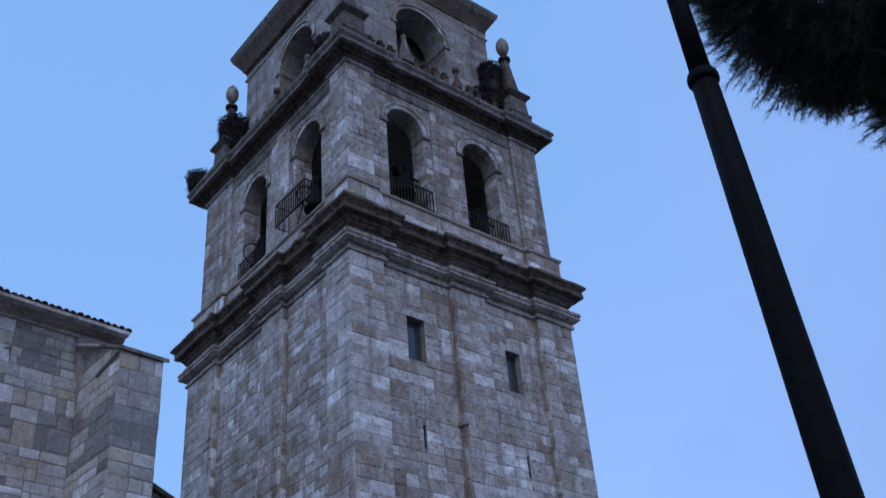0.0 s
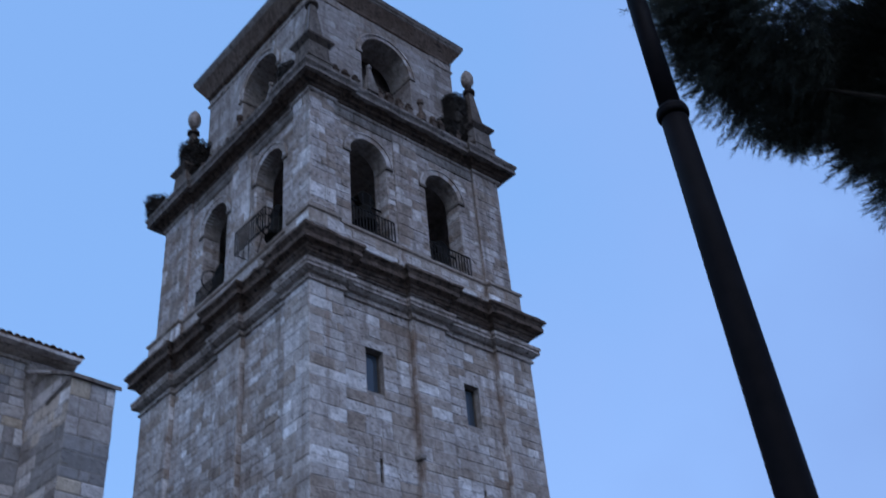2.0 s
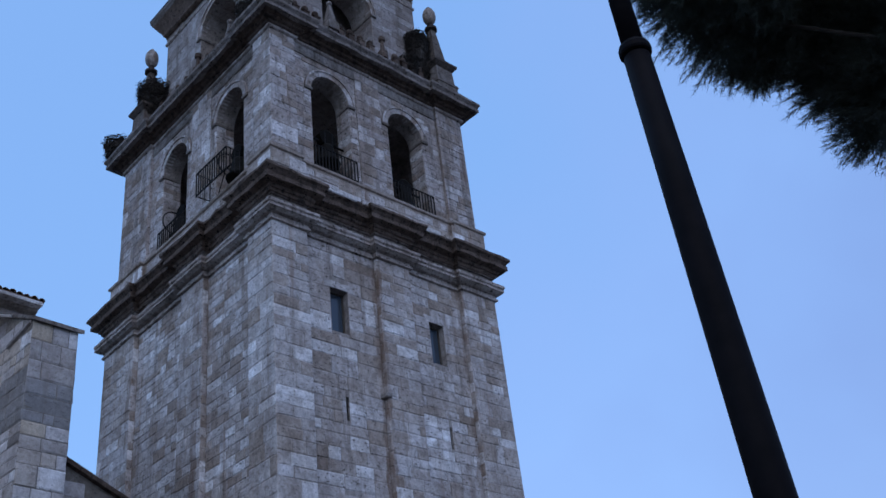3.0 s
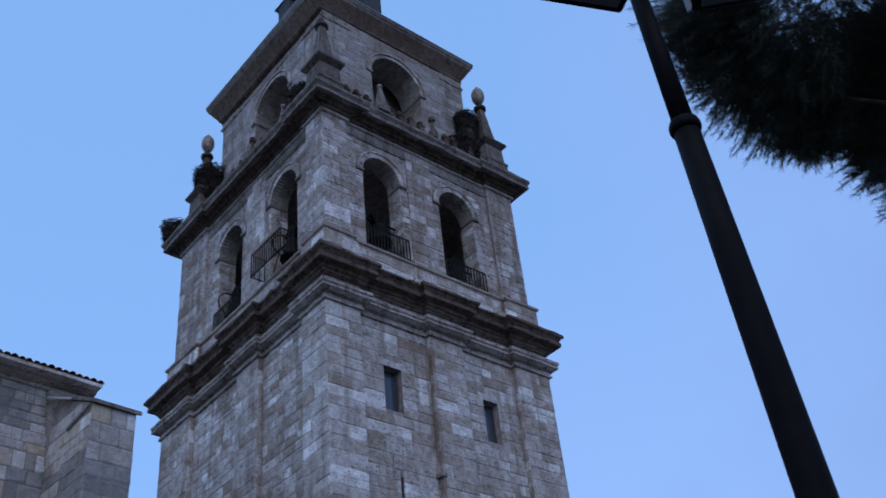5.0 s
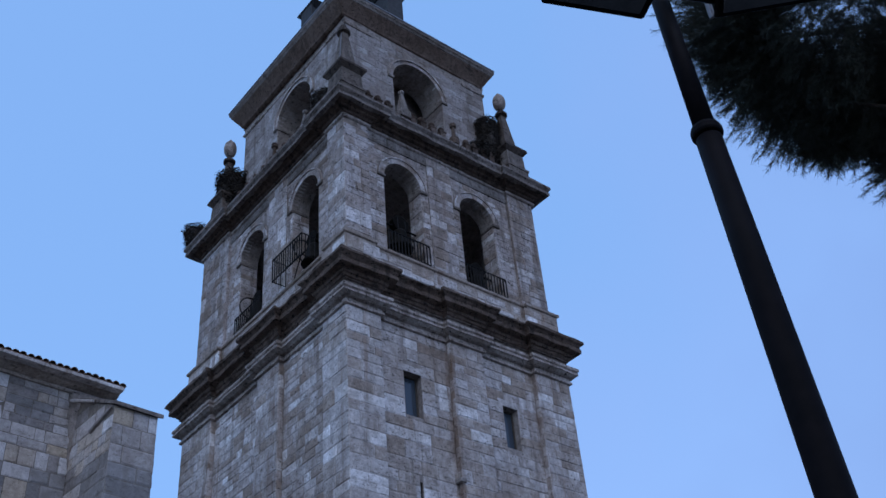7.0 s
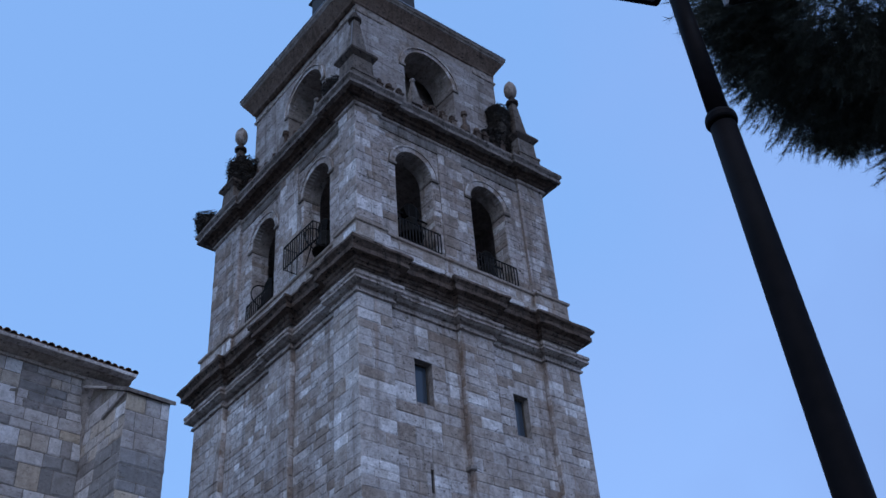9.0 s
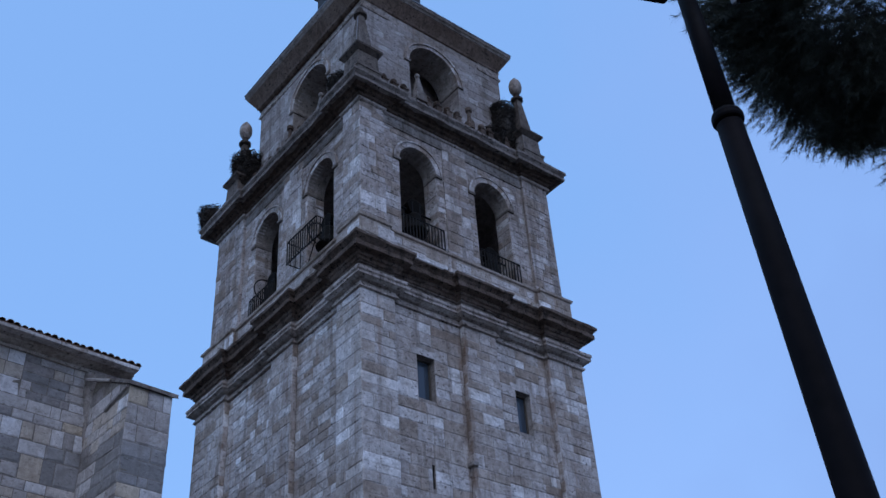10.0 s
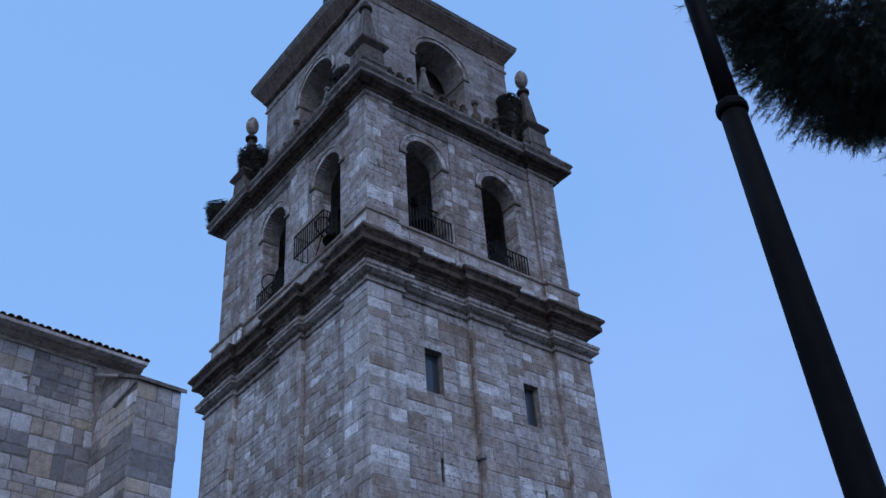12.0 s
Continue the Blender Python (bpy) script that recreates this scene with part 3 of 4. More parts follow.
part("belfry_cornice", moulded(LO, (13.31, TY), BPILS, prof, BP, 0.15, 0.03), M_FRIEZE, tower, "weathered grey-brown upper cornice with worn edges")

# darker band and thin fillet under the cornice, between the corner piers
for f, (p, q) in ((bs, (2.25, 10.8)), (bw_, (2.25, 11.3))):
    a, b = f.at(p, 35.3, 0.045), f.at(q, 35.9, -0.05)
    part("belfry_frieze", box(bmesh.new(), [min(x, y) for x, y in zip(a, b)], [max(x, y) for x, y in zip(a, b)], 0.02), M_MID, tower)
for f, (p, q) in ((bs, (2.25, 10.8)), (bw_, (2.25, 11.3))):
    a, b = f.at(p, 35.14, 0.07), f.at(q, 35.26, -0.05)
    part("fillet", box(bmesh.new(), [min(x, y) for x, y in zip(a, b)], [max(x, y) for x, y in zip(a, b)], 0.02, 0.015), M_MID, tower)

# parapet with ball-topped posts
bm = bmesh.new()
for lo, hi in (((1.0, 1.0, 36.7), (12.4, 1.3, 37.75)), ((1.0, 1.0, 36.7), (1.3, 13.87, 37.75)), ((1.0, 13.57, 36.7), (12.4, 13.87, 37.75)), ((12.1, 1.0, 36.7), (12.4, 13.87, 37.75))):
    box(bm, lo, hi, 0.03)
parapet = part("parapet", bm, M_DARK, tower)


def ball_post(x, y, z, parent, h=0.45, r=0.17):
    bm = turned(bmesh.new(), (x, y, z), [(0.16, 0), (0.16, h * 0.7), (0.2, h * 0.75), (0.2, h * 0.85), (0.09, h)], square=True)
    bmesh.ops.create_uvsphere(bm, u_segments=12, v_segments=8, radius=r, matrix=Matrix.Translation((x, y, z + h + r * 0.8)))
    part("ball_post", bm, M_DARK, parent)


for x in (2.5, 3.1, 3.7, 5.15, 5.75, 6.4, 7.0, 8.6, 9.1, 9.7, 10.2):
    ball_post(x, 1.15, 37.72, parapet)
for y in (2.6, 3.2, 3.8, 5.0, 5.7, 6.4, 8.4, 9.2, 10.0, 10.8):
    ball_post(1.15, y, 37.72, parapet)


def small_finial(x, y, z, parent):
    bm = turned(bmesh.new(), (x, y, z), [(0.3, 0), (0.3, 0.45), (0.24, 0.5), (0.22, 0.55), (0.06, 1.75)], square=True)
    bmesh.ops.create_uvsphere(bm, u_segments=12, v_segments=8, radius=0.15, matrix=Matrix.Translation((x, y, z + 1.85)))
    part("small_obelisk", bm, M_MID, parent)


def baluster_finial(x, y, z, parent):
    bm = turned(bmesh.new(), (x, y, z), [(0.24, 0), (0.26, 0.45), (0.12, 0.55), (0.09, 1.2), (0.17, 1.25), (0.17, 1.45), (0.1, 1.5)], 10)
    part("small_finial", bm, M_DARK, parent)


small_finial(4.6, 1.15, 37.72, parapet)
baluster_finial(7.85, 1.15, 37.72, parapet)
baluster_finial(1.15, 7.4, 37.72, parapet)
small_finial(1.15, 4.5, 37.2, parapet)


def pinnacle(x, y, egg=True):
    """Corner pedestal with cap, obelisk and an egg-shaped finial."""
    ped = part("pedestal", turned(bmesh.new(), (x, y, 36.6), [(0.68, 0), (0.68, 1.35), (0.72, 1.37), (0.72, 1.5), (0.6, 1.56), (0.56, 2.6)], square=True), M_FRIEZE, tower)
    part("pedestal_cap", turned(bmesh.new(), (x, y, 39.1), [(0.54, 0), (0.6, 0.06), (0.73, 0.22), (0.77, 0.26), (0.77, 0.4), (0.48, 0.52)], square=True), M_BLACK_LICHEN, ped)
    part("obelisk", turned(bmesh.new(), (x, y, 39.55), [(0.42, 0), (0.15, 2.72)], square=True), M_FRIEZE, ped)
    part("neck", turned(bmesh.new(), (x, y, 42.25), [(0.17, 0), (0.34, 0.06), (0.34, 0.2), (0.17, 0.28), (0.13, 0.42), (0.15, 0.62)]), M_BLACK_LICHEN, ped)
    if egg:
        prof = [(0.02, 0)] + [(0.36 * math.sin(math.pi * t / 12) * (1.06 - 0.1 * t / 12), 0.62 - 0.62 * math.cos(math.pi * t / 12)) for t in range(1, 12)] + [(0.06, 1.22), (0.08, 1.3), (0.02, 1.36)]
        part("egg_finial", turned(bmesh.new(), (x, y, 42.78), prof, 18), M_CAP, ped, smooth=True)


pinnacle(11.9, 1.5)
pinnacle(1.5, 12.98)
pinnacle(1.5, 1.55, False)
pinnacle(11.9, 13.3)

# lightning cable down the front corner's obelisk
bm = bmesh.new()
rod(bm, (1.06, 1.35, 39.65), (1.32, 1.5, 42.2), 0.03, 5)
rod(bm, (1.32, 1.5, 42.2), (1.9, 2.1, 43.9), 0.03, 5)
part("lightning_cable", bm, M_LEAD, tower, "pale grey lightning cable on the stone obelisk")

# upper storey with one arch a side
UX, UY = (2.08, 11.35), (2.2, 12.3)
Z_U = 44.2
ARCH_US, ARCH_UW = [(6.62, 1.62, 37.8, 41.95)], [(7.1, 1.65, 37.8, 41.95)]
us, uw, un, ue = Face("y", UY[0], -1), Face("x", UX[0], -1), Face("y", UY[1], 1), Face("x", UX[1], 1)
bm = bmesh.new()
for f, (p, q), arches in ((us, UX, ARCH_US), (uw, UY, ARCH_UW), (un, UX, ARCH_US), (ue, UY, ARCH_UW)):
    wall_sheet(bm, f, p, q, 36.7, Z_U + 0.6, (), arches, 1.6)
    wall_sheet(bm, f.moved(-1.6), p + 1.6, q - 1.6, 36.7, Z_U + 0.6, (), arches)
upper = part("upper_wall", bm, M_WORN_JOINT, tower)
# Added filler block behind the arches, to keep their inside dark.
part("upper_core", box(bmesh.new(), (4.3, 4.4, 36.7), (9.2, 10.2, 44.2), 0.05), M_WORN_JOINT, tower)
part("upper_vault", box(bmesh.new(), (2.3, 2.4, 44.1), (11.1, 12.1, 44.5)), M_WORN_JOINT, tower)
lays = [(f, blocks(p - 0.012, q + 0.012, 36.7, Z_U + 0.1, (), arches, (0.36, 0.56), (0.5, 1.25))) for f, (p, q), arches in ((us, UX, ARCH_US), (uw, UY, ARCH_UW), (un, UX, ARCH_US), (ue, UY, ARCH_UW))]
jamb = Face("x", 6.62 + 1.62, -1)
lays.append((jamb, blocks(2.2, 3.8, 37.8, 41.8)))
lay(upper, M_PALE, lays, lambda c: c.z > 38 and (c.y < 2.3 or c.x < 2.2), 13, lo=0.002, hi=0.016, gap=0.004, worn=0.012)
arch_ring(us, *ARCH_US[0][:2], 41.95, 0.3, 13, upper, 0.03, 1.6)
arch_ring(uw, *ARCH_UW[0][:2], 41.95, 0.3, 13, upper, 0.03, 1.6)
CLO, CHI = (1.48, 1.64), (11.96, 12.93)
UPILS = ([(2.08, 3.6), (9.9, 11.35)], [(2.2, 3.8), (10.7, 12.3)])
prof = [(0.6, 44.1), (0.5, 44.16), (0.48, 44.26), (0.56, 44.32), (0.56, 44.62), (0.5, 44.76)]
part("upper_frieze", moulded(CLO, CHI, UPILS, prof, 0.6, 0.06, 0.018), M_CAP, tower)
RLO, RHI = (1.24, 1.56), (11.92, 12.92)
prof = [(0.68, 44.66), (0.56, 44.74), (0.52, 44.86), (0.14, 45.52), (0.12, 45.6), (0.3, 45.66)]
part("cornice_cove", moulded(RLO, RHI, UPILS, prof, 0.6, 0.0, 0.012), M_COVE, tower, "brown cove under the top cornice")
prof = [(0.2, 45.56), (0.1, 45.58), (0.06, 45.7), (0.0, 45.78), (0.0, 45.94), (0.2, 45.96)]
part("upper_cornice", moulded(RLO, RHI, UPILS, prof, 0.6, 0.0, 0.02), M_MID, tower, "moulded stone edge of the top cornice")

# slate spire with a lead edge and dormers
rx, ry = (RLO[0] + RHI[0]) / 2, (RLO[1] + RHI[1]) / 2
hx, hy = (RHI[0] - RLO[0]) / 2, (RHI[1] - RLO[1]) / 2
bm = bmesh.new()
rings = []
for k, z in ((0.99, 45.98), (0.99, 46.06), (0.76, 46.5), (0.52, 47.4), (0.40, 48.6), (0.2, 55.5), (0.01, 62.0)):
    rings.append([bm.verts.new((rx + sx * hx * k, ry + sy * hy * k, z)) for sx, sy in ((-1, -1), (1, -1), (1, 1), (-1, 1))])
for p, q in zip(rings, rings[1:]):
    for i in range(4):
        bm.faces.new((p[i], p[(i + 1) % 4], q[(i + 1) % 4], q[i]))
bm.faces.new(rings[0][::-1])
part("roof", bm, M_SLATE, tower, "dark slate roof and spire")
prof = [(0.03, 45.93), (-0.03, 45.95), (-0.03, 46.04), (0.03, 46.07), (0.14, 46.07)]
part("lead_edge", moulded(RLO, RHI, UPILS, prof, 0.6, 0.0, 0.006), M_LEAD, tower, "dull grey lead edge along the eave")


def dormer(x, y, z, turn, high):
    """A small slated dormer with a flaring eave, a low pyramid cap and a ball on a stem."""
    bm = box(bmesh.new(), (-0.55, -0.6, 0), (0.55, 1.8, high), 0.03)
    m = pose(x, y, z, 0, 0, turn)
    bm.transform(m)
    d = part("dormer", bm, M_SLATE, tower)
    bm = turned(bmesh.new(), (0, 0.2, high), [(0.6, -0.25), (0.86, 0.0), (0.86, 0.08), (0.3, 0.3), (0.07, 0.55)], square=True)
    bm.transform(m)
    part("dormer_cap", bm, M_SLATE, d)
    bm = bmesh.new()
    rod(bm, m @ Vector((0, 0.2, high + 0.5)), m @ Vector((0, 0.2, high + 1.35)), 0.035)
    bmesh.ops.create_uvsphere(bm, u_segments=12, v_segments=8, radius=0.19, matrix=m @ Matrix.Translation((0, 0.2, high + 0.78)))
    part("ball_finial", bm, M_IRON, d)


dormer(6.1, 3.5, 47.0, 0, 3.4)
dormer(2.95, 6.4, 47.0, -90, 2.75)

# windows of the shaft
for k, (p, q, r, s) in enumerate(WIN):
    w = part("window", box(bmesh.new(), (p, 1.26, r), (q, 1.29, s)), M_GLASS, tower, "dusty dark window pane in a deep opening")
    bm = bmesh.new()
    for lo, hi in (((p, 1.2, r), (p + 0.07, 1.27, s)), ((q - 0.07, 1.2, r), (q, 1.27, s)), ((p, 1.2, s - 0.07), (q, 1.27, s)), ((p, 1.2, r), (q, 1.27, r + 0.07))):
        box(bm, lo, hi, 0.01)
    part("window_frame", bm, M_WOOD, w)
    b = bmesh.new()
    for lo, hi in (((p - 0.28, 0.897, s), (q + 0.28, 1.0, s + 0.32)),):
        box(b, lo, hi, 0.015)
    part("lintel", b, M_STONE, w)
# dark sheets set just inside the slits, in place of their inner shade
for p, q, r, s in SLIT:
    part("slit_back", box(bmesh.new(), (p - 0.02, 1.02, r - 0.02), (q + 0.02, 1.06, s + 0.02)), M_IRON, tower)


# ---- bells ----
def bell(x, y, z, k, turn, span, head, wheel=0.0):
    """A bell hung at z under a rounded wooden headstock of radius head on an axle span wide; wheel: radius of an iron rope wheel."""
    b = thing("church_bell", (x, y, z), "dark bronze church bell hung low in a belfry arch", "bell", "bells in the belfry arches")
    m = pose(x, y, z, 0, 0, turn)
    prof = [(0.60, 0), (0.62, 0.06), (0.52, 0.2), (0.42, 0.45), (0.36, 0.75), (0.34, 0.98), (0.28, 1.1), (0.12, 1.16)]
    bm = turned(bmesh.new(), (0, 0, -1.2 * k), [(r * k, h * k) for r, h in prof], 24)
    bm.transform(m)
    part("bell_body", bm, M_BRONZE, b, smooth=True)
    # headstock: a block with a round top
    rim = [(-head * 0.7, -0.08)] + [(-head * math.cos(math.pi * i / 14), head * 0.55 + head * math.sin(math.pi * i / 14)) for i in range(15)] + [(head * 0.7, -0.08)]
    bm = bmesh.new()
    sides = [[bm.verts.new((u, d, v)) for u, v in rim] for d in (-0.17, 0.17)]
    bm.faces.new(sides[0])
    bm.faces.new(sides[1][::-1])
    for i in range(len(rim)):
        n = (i + 1) % len(rim)
        bm.faces.new((sides[0][i], sides[1][i], sides[1][n], sides[0][n]))
    bmesh.ops.recalc_face_normals(bm, faces=bm.faces)
    bm.transform(m)
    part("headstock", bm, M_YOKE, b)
    bm = bmesh.new()
    rod(bm, (-span, 0, 0.1), (span, 0, 0.1), 0.05, 8)
    bm.transform(m)
    part("axle", bm, M_IRON, b)
    for u in (-head * 0.45, head * 0.45):
        bm = box(bmesh.new(), (u - 0.03, -0.2, -0.15), (u + 0.03, -0.17, head * 1.2), 0.006)
        bm.transform(m)
        part("strap", bm, M_IRON, b)
    bm = bmesh.new()
    rod(bm, (0, 0, -0.2 * k), (0, 0, -1.1 * k), 0.03)
    bmesh.ops.create_uvsphere(bm, u_segments=10, v_segments=8, radius=0.1, matrix=Matrix.Translation((0, 0, -1.15 * k)))
    bm.transform(m)
    part("clapper", bm, M_IRON, b)
    if wheel:
        bm = bmesh.new()
        u = span * 0.72
        ring_ = [Vector((u, wheel * math.cos(math.pi * i / 12), 0.1 + wheel * math.sin(math.pi * i / 12))) for i in range(24)]
        for p, q in zip(ring_, ring_[1:] + ring_[:1]):
            rod(bm, p, q, 0.035, 5)
        rod(bm, ring_[6], ring_[18], 0.02, 5)
        bm.transform(m)
        part("rope_wheel", bm, M_IRON, b)


bell(4.3, 1.62, 31.0, 0.95, 0, 1.05, 0.46)
bell(8.7, 1.62, 30.2, 0.95, 0, 1.05, 0.42)
bell(1.62, 4.4, 30.9, 0.98, 90, 1.1, 0.42, 0.6)
bell(1.62, 9.15, 30.5, 0.95, 90, 1.1, 0.4, 0.62)


# ---- iron railings ----
def railing(f, u0, u1, z0, z1, out, label):
    """A railing of thin upright bars across u0..u1; out: how far its front stands before the wall."""
    c = f.at((u0 + u1) / 2, z0, out)
    g = thing("iron_railing", c, label, "railing", "railings of the belfry arches")
    for z in (z0 + 0.04, z1):
        bm = bmesh.new()
        rod(bm, f.at(u0, z, out), f.at(u1, z, out), 0.036, 6)
        part("rail", bm, M_IRON, g)
        for u in (u0, u1):
            bm = bmesh.new()
            rod(bm, f.at(u, z, out), f.at(u, z, -0.25), 0.026, 6)
            part("stay", bm, M_IRON, g)
    if out > 0.5:
        # a standing-out balcony: bars round its ends and a brace across its foot
        for u in (u0, u1):
            for d in (0.1, 0.36, 0.58):
                bm = bmesh.new()
                rod(bm, f.at(u, z0 - 0.02, d), f.at(u, z1, d), 0.022, 5)
                part("bar", bm, M_IRON, g)
        bm = bmesh.new()
        rod(bm, f.at(u0, z0 + 0.04, out), f.at(u1, z0 + 0.04, -0.2), 0.024, 6)
        part("brace", bm, M_IRON, g)
    n = int((u1 - u0) / 0.17)
    for i in range(n + 1):
        u = u0 + (u1 - u0) * i / n
        bm = bmesh.new()
        rod(bm, f.at(u, z0 - 0.02, out), f.at(u, z1, out), 0.032, 5)
        part("bar", bm, M_IRON, g)


railing(bs, 3.2, 5.45, 29.02, 30.12, 0.1, "thin black iron railing across a belfry arch")
railing(bs, 7.6, 9.95, 28.98, 30.05, 0.1, "thin black iron railing across a belfry arch")
railing(bw_, 3.38, 5.76, 29.08, 30.29, 0.78, "black iron balcony railing standing out from the arch")
railing(bw_, 8.0, 10.3, 28.9, 29.95, 0.1, "thin black iron railing across a belfry arch")


# ---- storks' nests ----
def nest(x, y, z, r, h, label, seed):
    rg = np.random.default_rng(seed)
    t = thing("stork_nest", (x, y, z), label, "nest", "twig nests on the tower")
    n = int(2000 * max(1.0, r * h))
    ang, rad = rg.uniform(0, 2 * math.pi, n), r * np.sqrt(rg.uniform(0.15, 1, n))
    hz = rg.uniform(0, h, n)
    rad *= 0.62 + 0.38 * (hz / h)
    c = np.stack([x + rad * np.cos(ang), y + rad * np.sin(ang), z + hz], 1)
    d = np.stack([-np.sin(ang), np.cos(ang), rg.normal(0, 0.25, n)], 1) + rg.normal(0, 0.55, (n, 3)) * [1, 1, 0.6]
    d /= np.linalg.norm(d, axis=1)[:, None]
    ln, th = rg.uniform(0.1, 0.28, n)[:, None], rg.uniform(0.008, 0.018, n)[:, None]
    s = np.cross(d, rg.normal(0, 1, (n, 3)))
    s /= np.linalg.norm(s, axis=1)[:, None]
    q = np.cross(d, s)
    pts = np.stack([c - d * ln + s * th, c - d * ln - s * th * 0.5 + q * th, c - d * ln - s * th * 0.5 - q * th,
                    c + d * ln + s * th, c + d * ln - s * th * 0.5 + q * th, c + d * ln - s * th * 0.5 - q * th], 1).reshape(-1, 3)
    faces = [tuple(6 * i + k for k in f) for i in range(n) for f in ((0, 1, 4, 3), (1, 2, 5, 4), (2, 0, 3, 5))]
    tagged(part("twig_mass", ([tuple(p) for p in pts], faces), M_TWIG, t), kind="stuff")
    prof = [(r * 0.4, 0.02), (r * 0.6, h * 0.25), (r * 0.7, h * 0.5), (r * 0.78, h * 0.75), (r * 0.62, h * 0.9), (r * 0.25, h * 0.82)]
    bm = turned(bmesh.new(), (x, y, z), prof, 30)
    for v in bm.verts:
        v.co += noise.noise_vector(v.co * 2.2) * 0.16 + noise.noise_vector(v.co * 6) * 0.1
    part("nest_core", bm, M_TWIG, t)


nest(0.62, 14.4, 36.68, 0.78, 1.3, "large dark twig nest on the cornice corner", 3)
nest(1.7, 12.75, 38.9, 1.0, 2.2, "big twig nest built round a stone pinnacle", 4)
nest(11.0, 1.85, 38.3, 0.68, 3.3, "tall twig nest packed beside a stone pinnacle", 5)
nest(1.35, 3.0, 37.6, 0.75, 1.3, "dark twig nest on the parapet beside an arch", 6)
nest(9.75, 1.4, 37.6, 0.6, 1.25, "small dark twig nest among the parapet balls", 7)

# ---- church beside the tower ----
CY, BY = 6.0, 3.0               # planes of the wall and of the buttress front
church = thing("church", (-14, 9, 0), "limestone church wall with a buttress and a tiled eave", "church")
cw = Face("y", CY, -1)


def wall_patch(c):
    """Courses of the wall that are daubed with grey cement."""
    return (-30 < c.x and 17.3 < c.z < 18.12 and not -9.4 < c.x < -8.6) or (-8.6 < c.x and 16.5 < c.z < 17.4) or (-9.4 < c.x < -8.2 and 19.95 < c.z < 20.4)


bm = box(bmesh.new(), (-42, CY, 0), (-5.6, CY + 1.2, 21.3))
nave = part("nave_wall", bm, M_SEAM, church)
lay(nave, M_CHURCH, [(cw, blocks(-42, -7.1, 0, 21.22, high=(0.26, 0.66), long=(0.35, 1.0))), (cw, blocks(-7.1, -5.62, 20.0, 21.22, high=(0.32, 0.5), long=(0.4, 0.8)))], lambda c: c.x > -17 and c.z > 14.8, 21, lo=0.004, hi=0.032, gap=0.013, worn=0.045, other=(M_CEMENT, wall_patch))
bm = bmesh.new()
BP_ = [(BY, 0), (CY + 0.3, 0), (CY + 0.3, 21.1), (BY, 19.42)]
lo_, hi_ = [bm.verts.new((-7.14, y, z)) for y, z in BP_], [bm.verts.new((-5.55, y, z)) for y, z in BP_]
bm.faces.new(lo_)
bm.faces.new(hi_[::-1])
for i in range(4):
    bm.faces.new((lo_[i], hi_[i], hi_[(i + 1) % 4], lo_[(i + 1) % 4]))
bt = part("buttress", bm, M_SEAM, church)
side = lambda: [b for b in blocks(BY - 0.01, CY, 0, 21.0, high=(0.4, 0.6), long=(0.5, 1.1)) if b[3] < 19.44 + (b[0] - BY) * 0.5]
lays = [(Face("y", BY, -1), blocks(-7.15, -5.54, 0, 19.42, high=(0.4, 0.6), long=(0.5, 1.1))),
        (Face("x", -7.14, -1), side()), (Face("x", -5.55, 1), side())]
lay(bt, M_CHURCH, lays, lambda c: c.z > 8, 22, lo=0.004, hi=0.032, gap=0.013, worn=0.045, other=(M_CEMENT, lambda c: 16.1 < c.z < 17.7 and c.y < 4.6))


def slab(points, thick):
    bm = bmesh.new()
    lo_, hi_ = [bm.verts.new(p) for p in points], [bm.verts.new((p[0], p[1], p[2] + thick)) for p in points]
    bm.faces.new(lo_[::-1])
    bm.faces.new(hi_)
    for i in range(4):
        bm.faces.new((lo_[i], lo_[(i + 1) % 4], hi_[(i + 1) % 4], hi_[i]))
    return bm


part("buttress_cap", slab([(-7.2, BY - 0.13, 19.38), (-5.4, BY - 0.13, 19.38), (-5.4, CY - 0.02, 20.94), (-7.2, CY - 0.02, 20.94)], 0.14), M_MID, church)
# moulded eave
bm = bmesh.new()
prof = [(CY, 21.16), (CY - 0.1, 21.16), (CY - 0.12, 21.27), (CY - 0.06, 21.29), (CY - 0.2, 21.33), (CY - 0.36, 21.38), (CY - 0.42, 21.46), (CY - 0.36, 21.47), (CY - 0.7, 21.46), (CY - 0.78, 21.47), (CY - 0.8, 21.57), (CY + 1.2, 21.75)]
xs = [-42 + 36.2 * i / 70 for i in range(71)]
wob = lambda x, y, z: Vector((x, y, z)) + noise.noise_vector(Vector((x * 0.9, y * 3, z * 3))) * 0.03
rows_ = [[bm.verts.new(wob(x, y, z)) for y, z in prof] for x in xs]
for p, q in zip(rows_, rows_[1:]):
    for i in range(len(prof) - 1):
        bm.faces.new((p[i], p[i + 1], q[i + 1], q[i]))
bm.faces.new(rows_[0])
bm.faces.new(rows_[-1][::-1])
part("eave_moulding", bm, M_EAVE, church)
# pale top course of the eave, in separate lengths
x = -5.84
while x > -30:
    w = rng.uniform(0.8, 1.5)
    y = CY - 0.83 - rng.uniform(0, 0.03)
    part("eave_stone", box(bmesh.new(), (x - w + 0.015, y, 21.4 + rng.uniform(0, 0.015)), (x, CY - 0.5, 21.54), 0.015, 0.02), M_QUOIN, church)
    x -= w
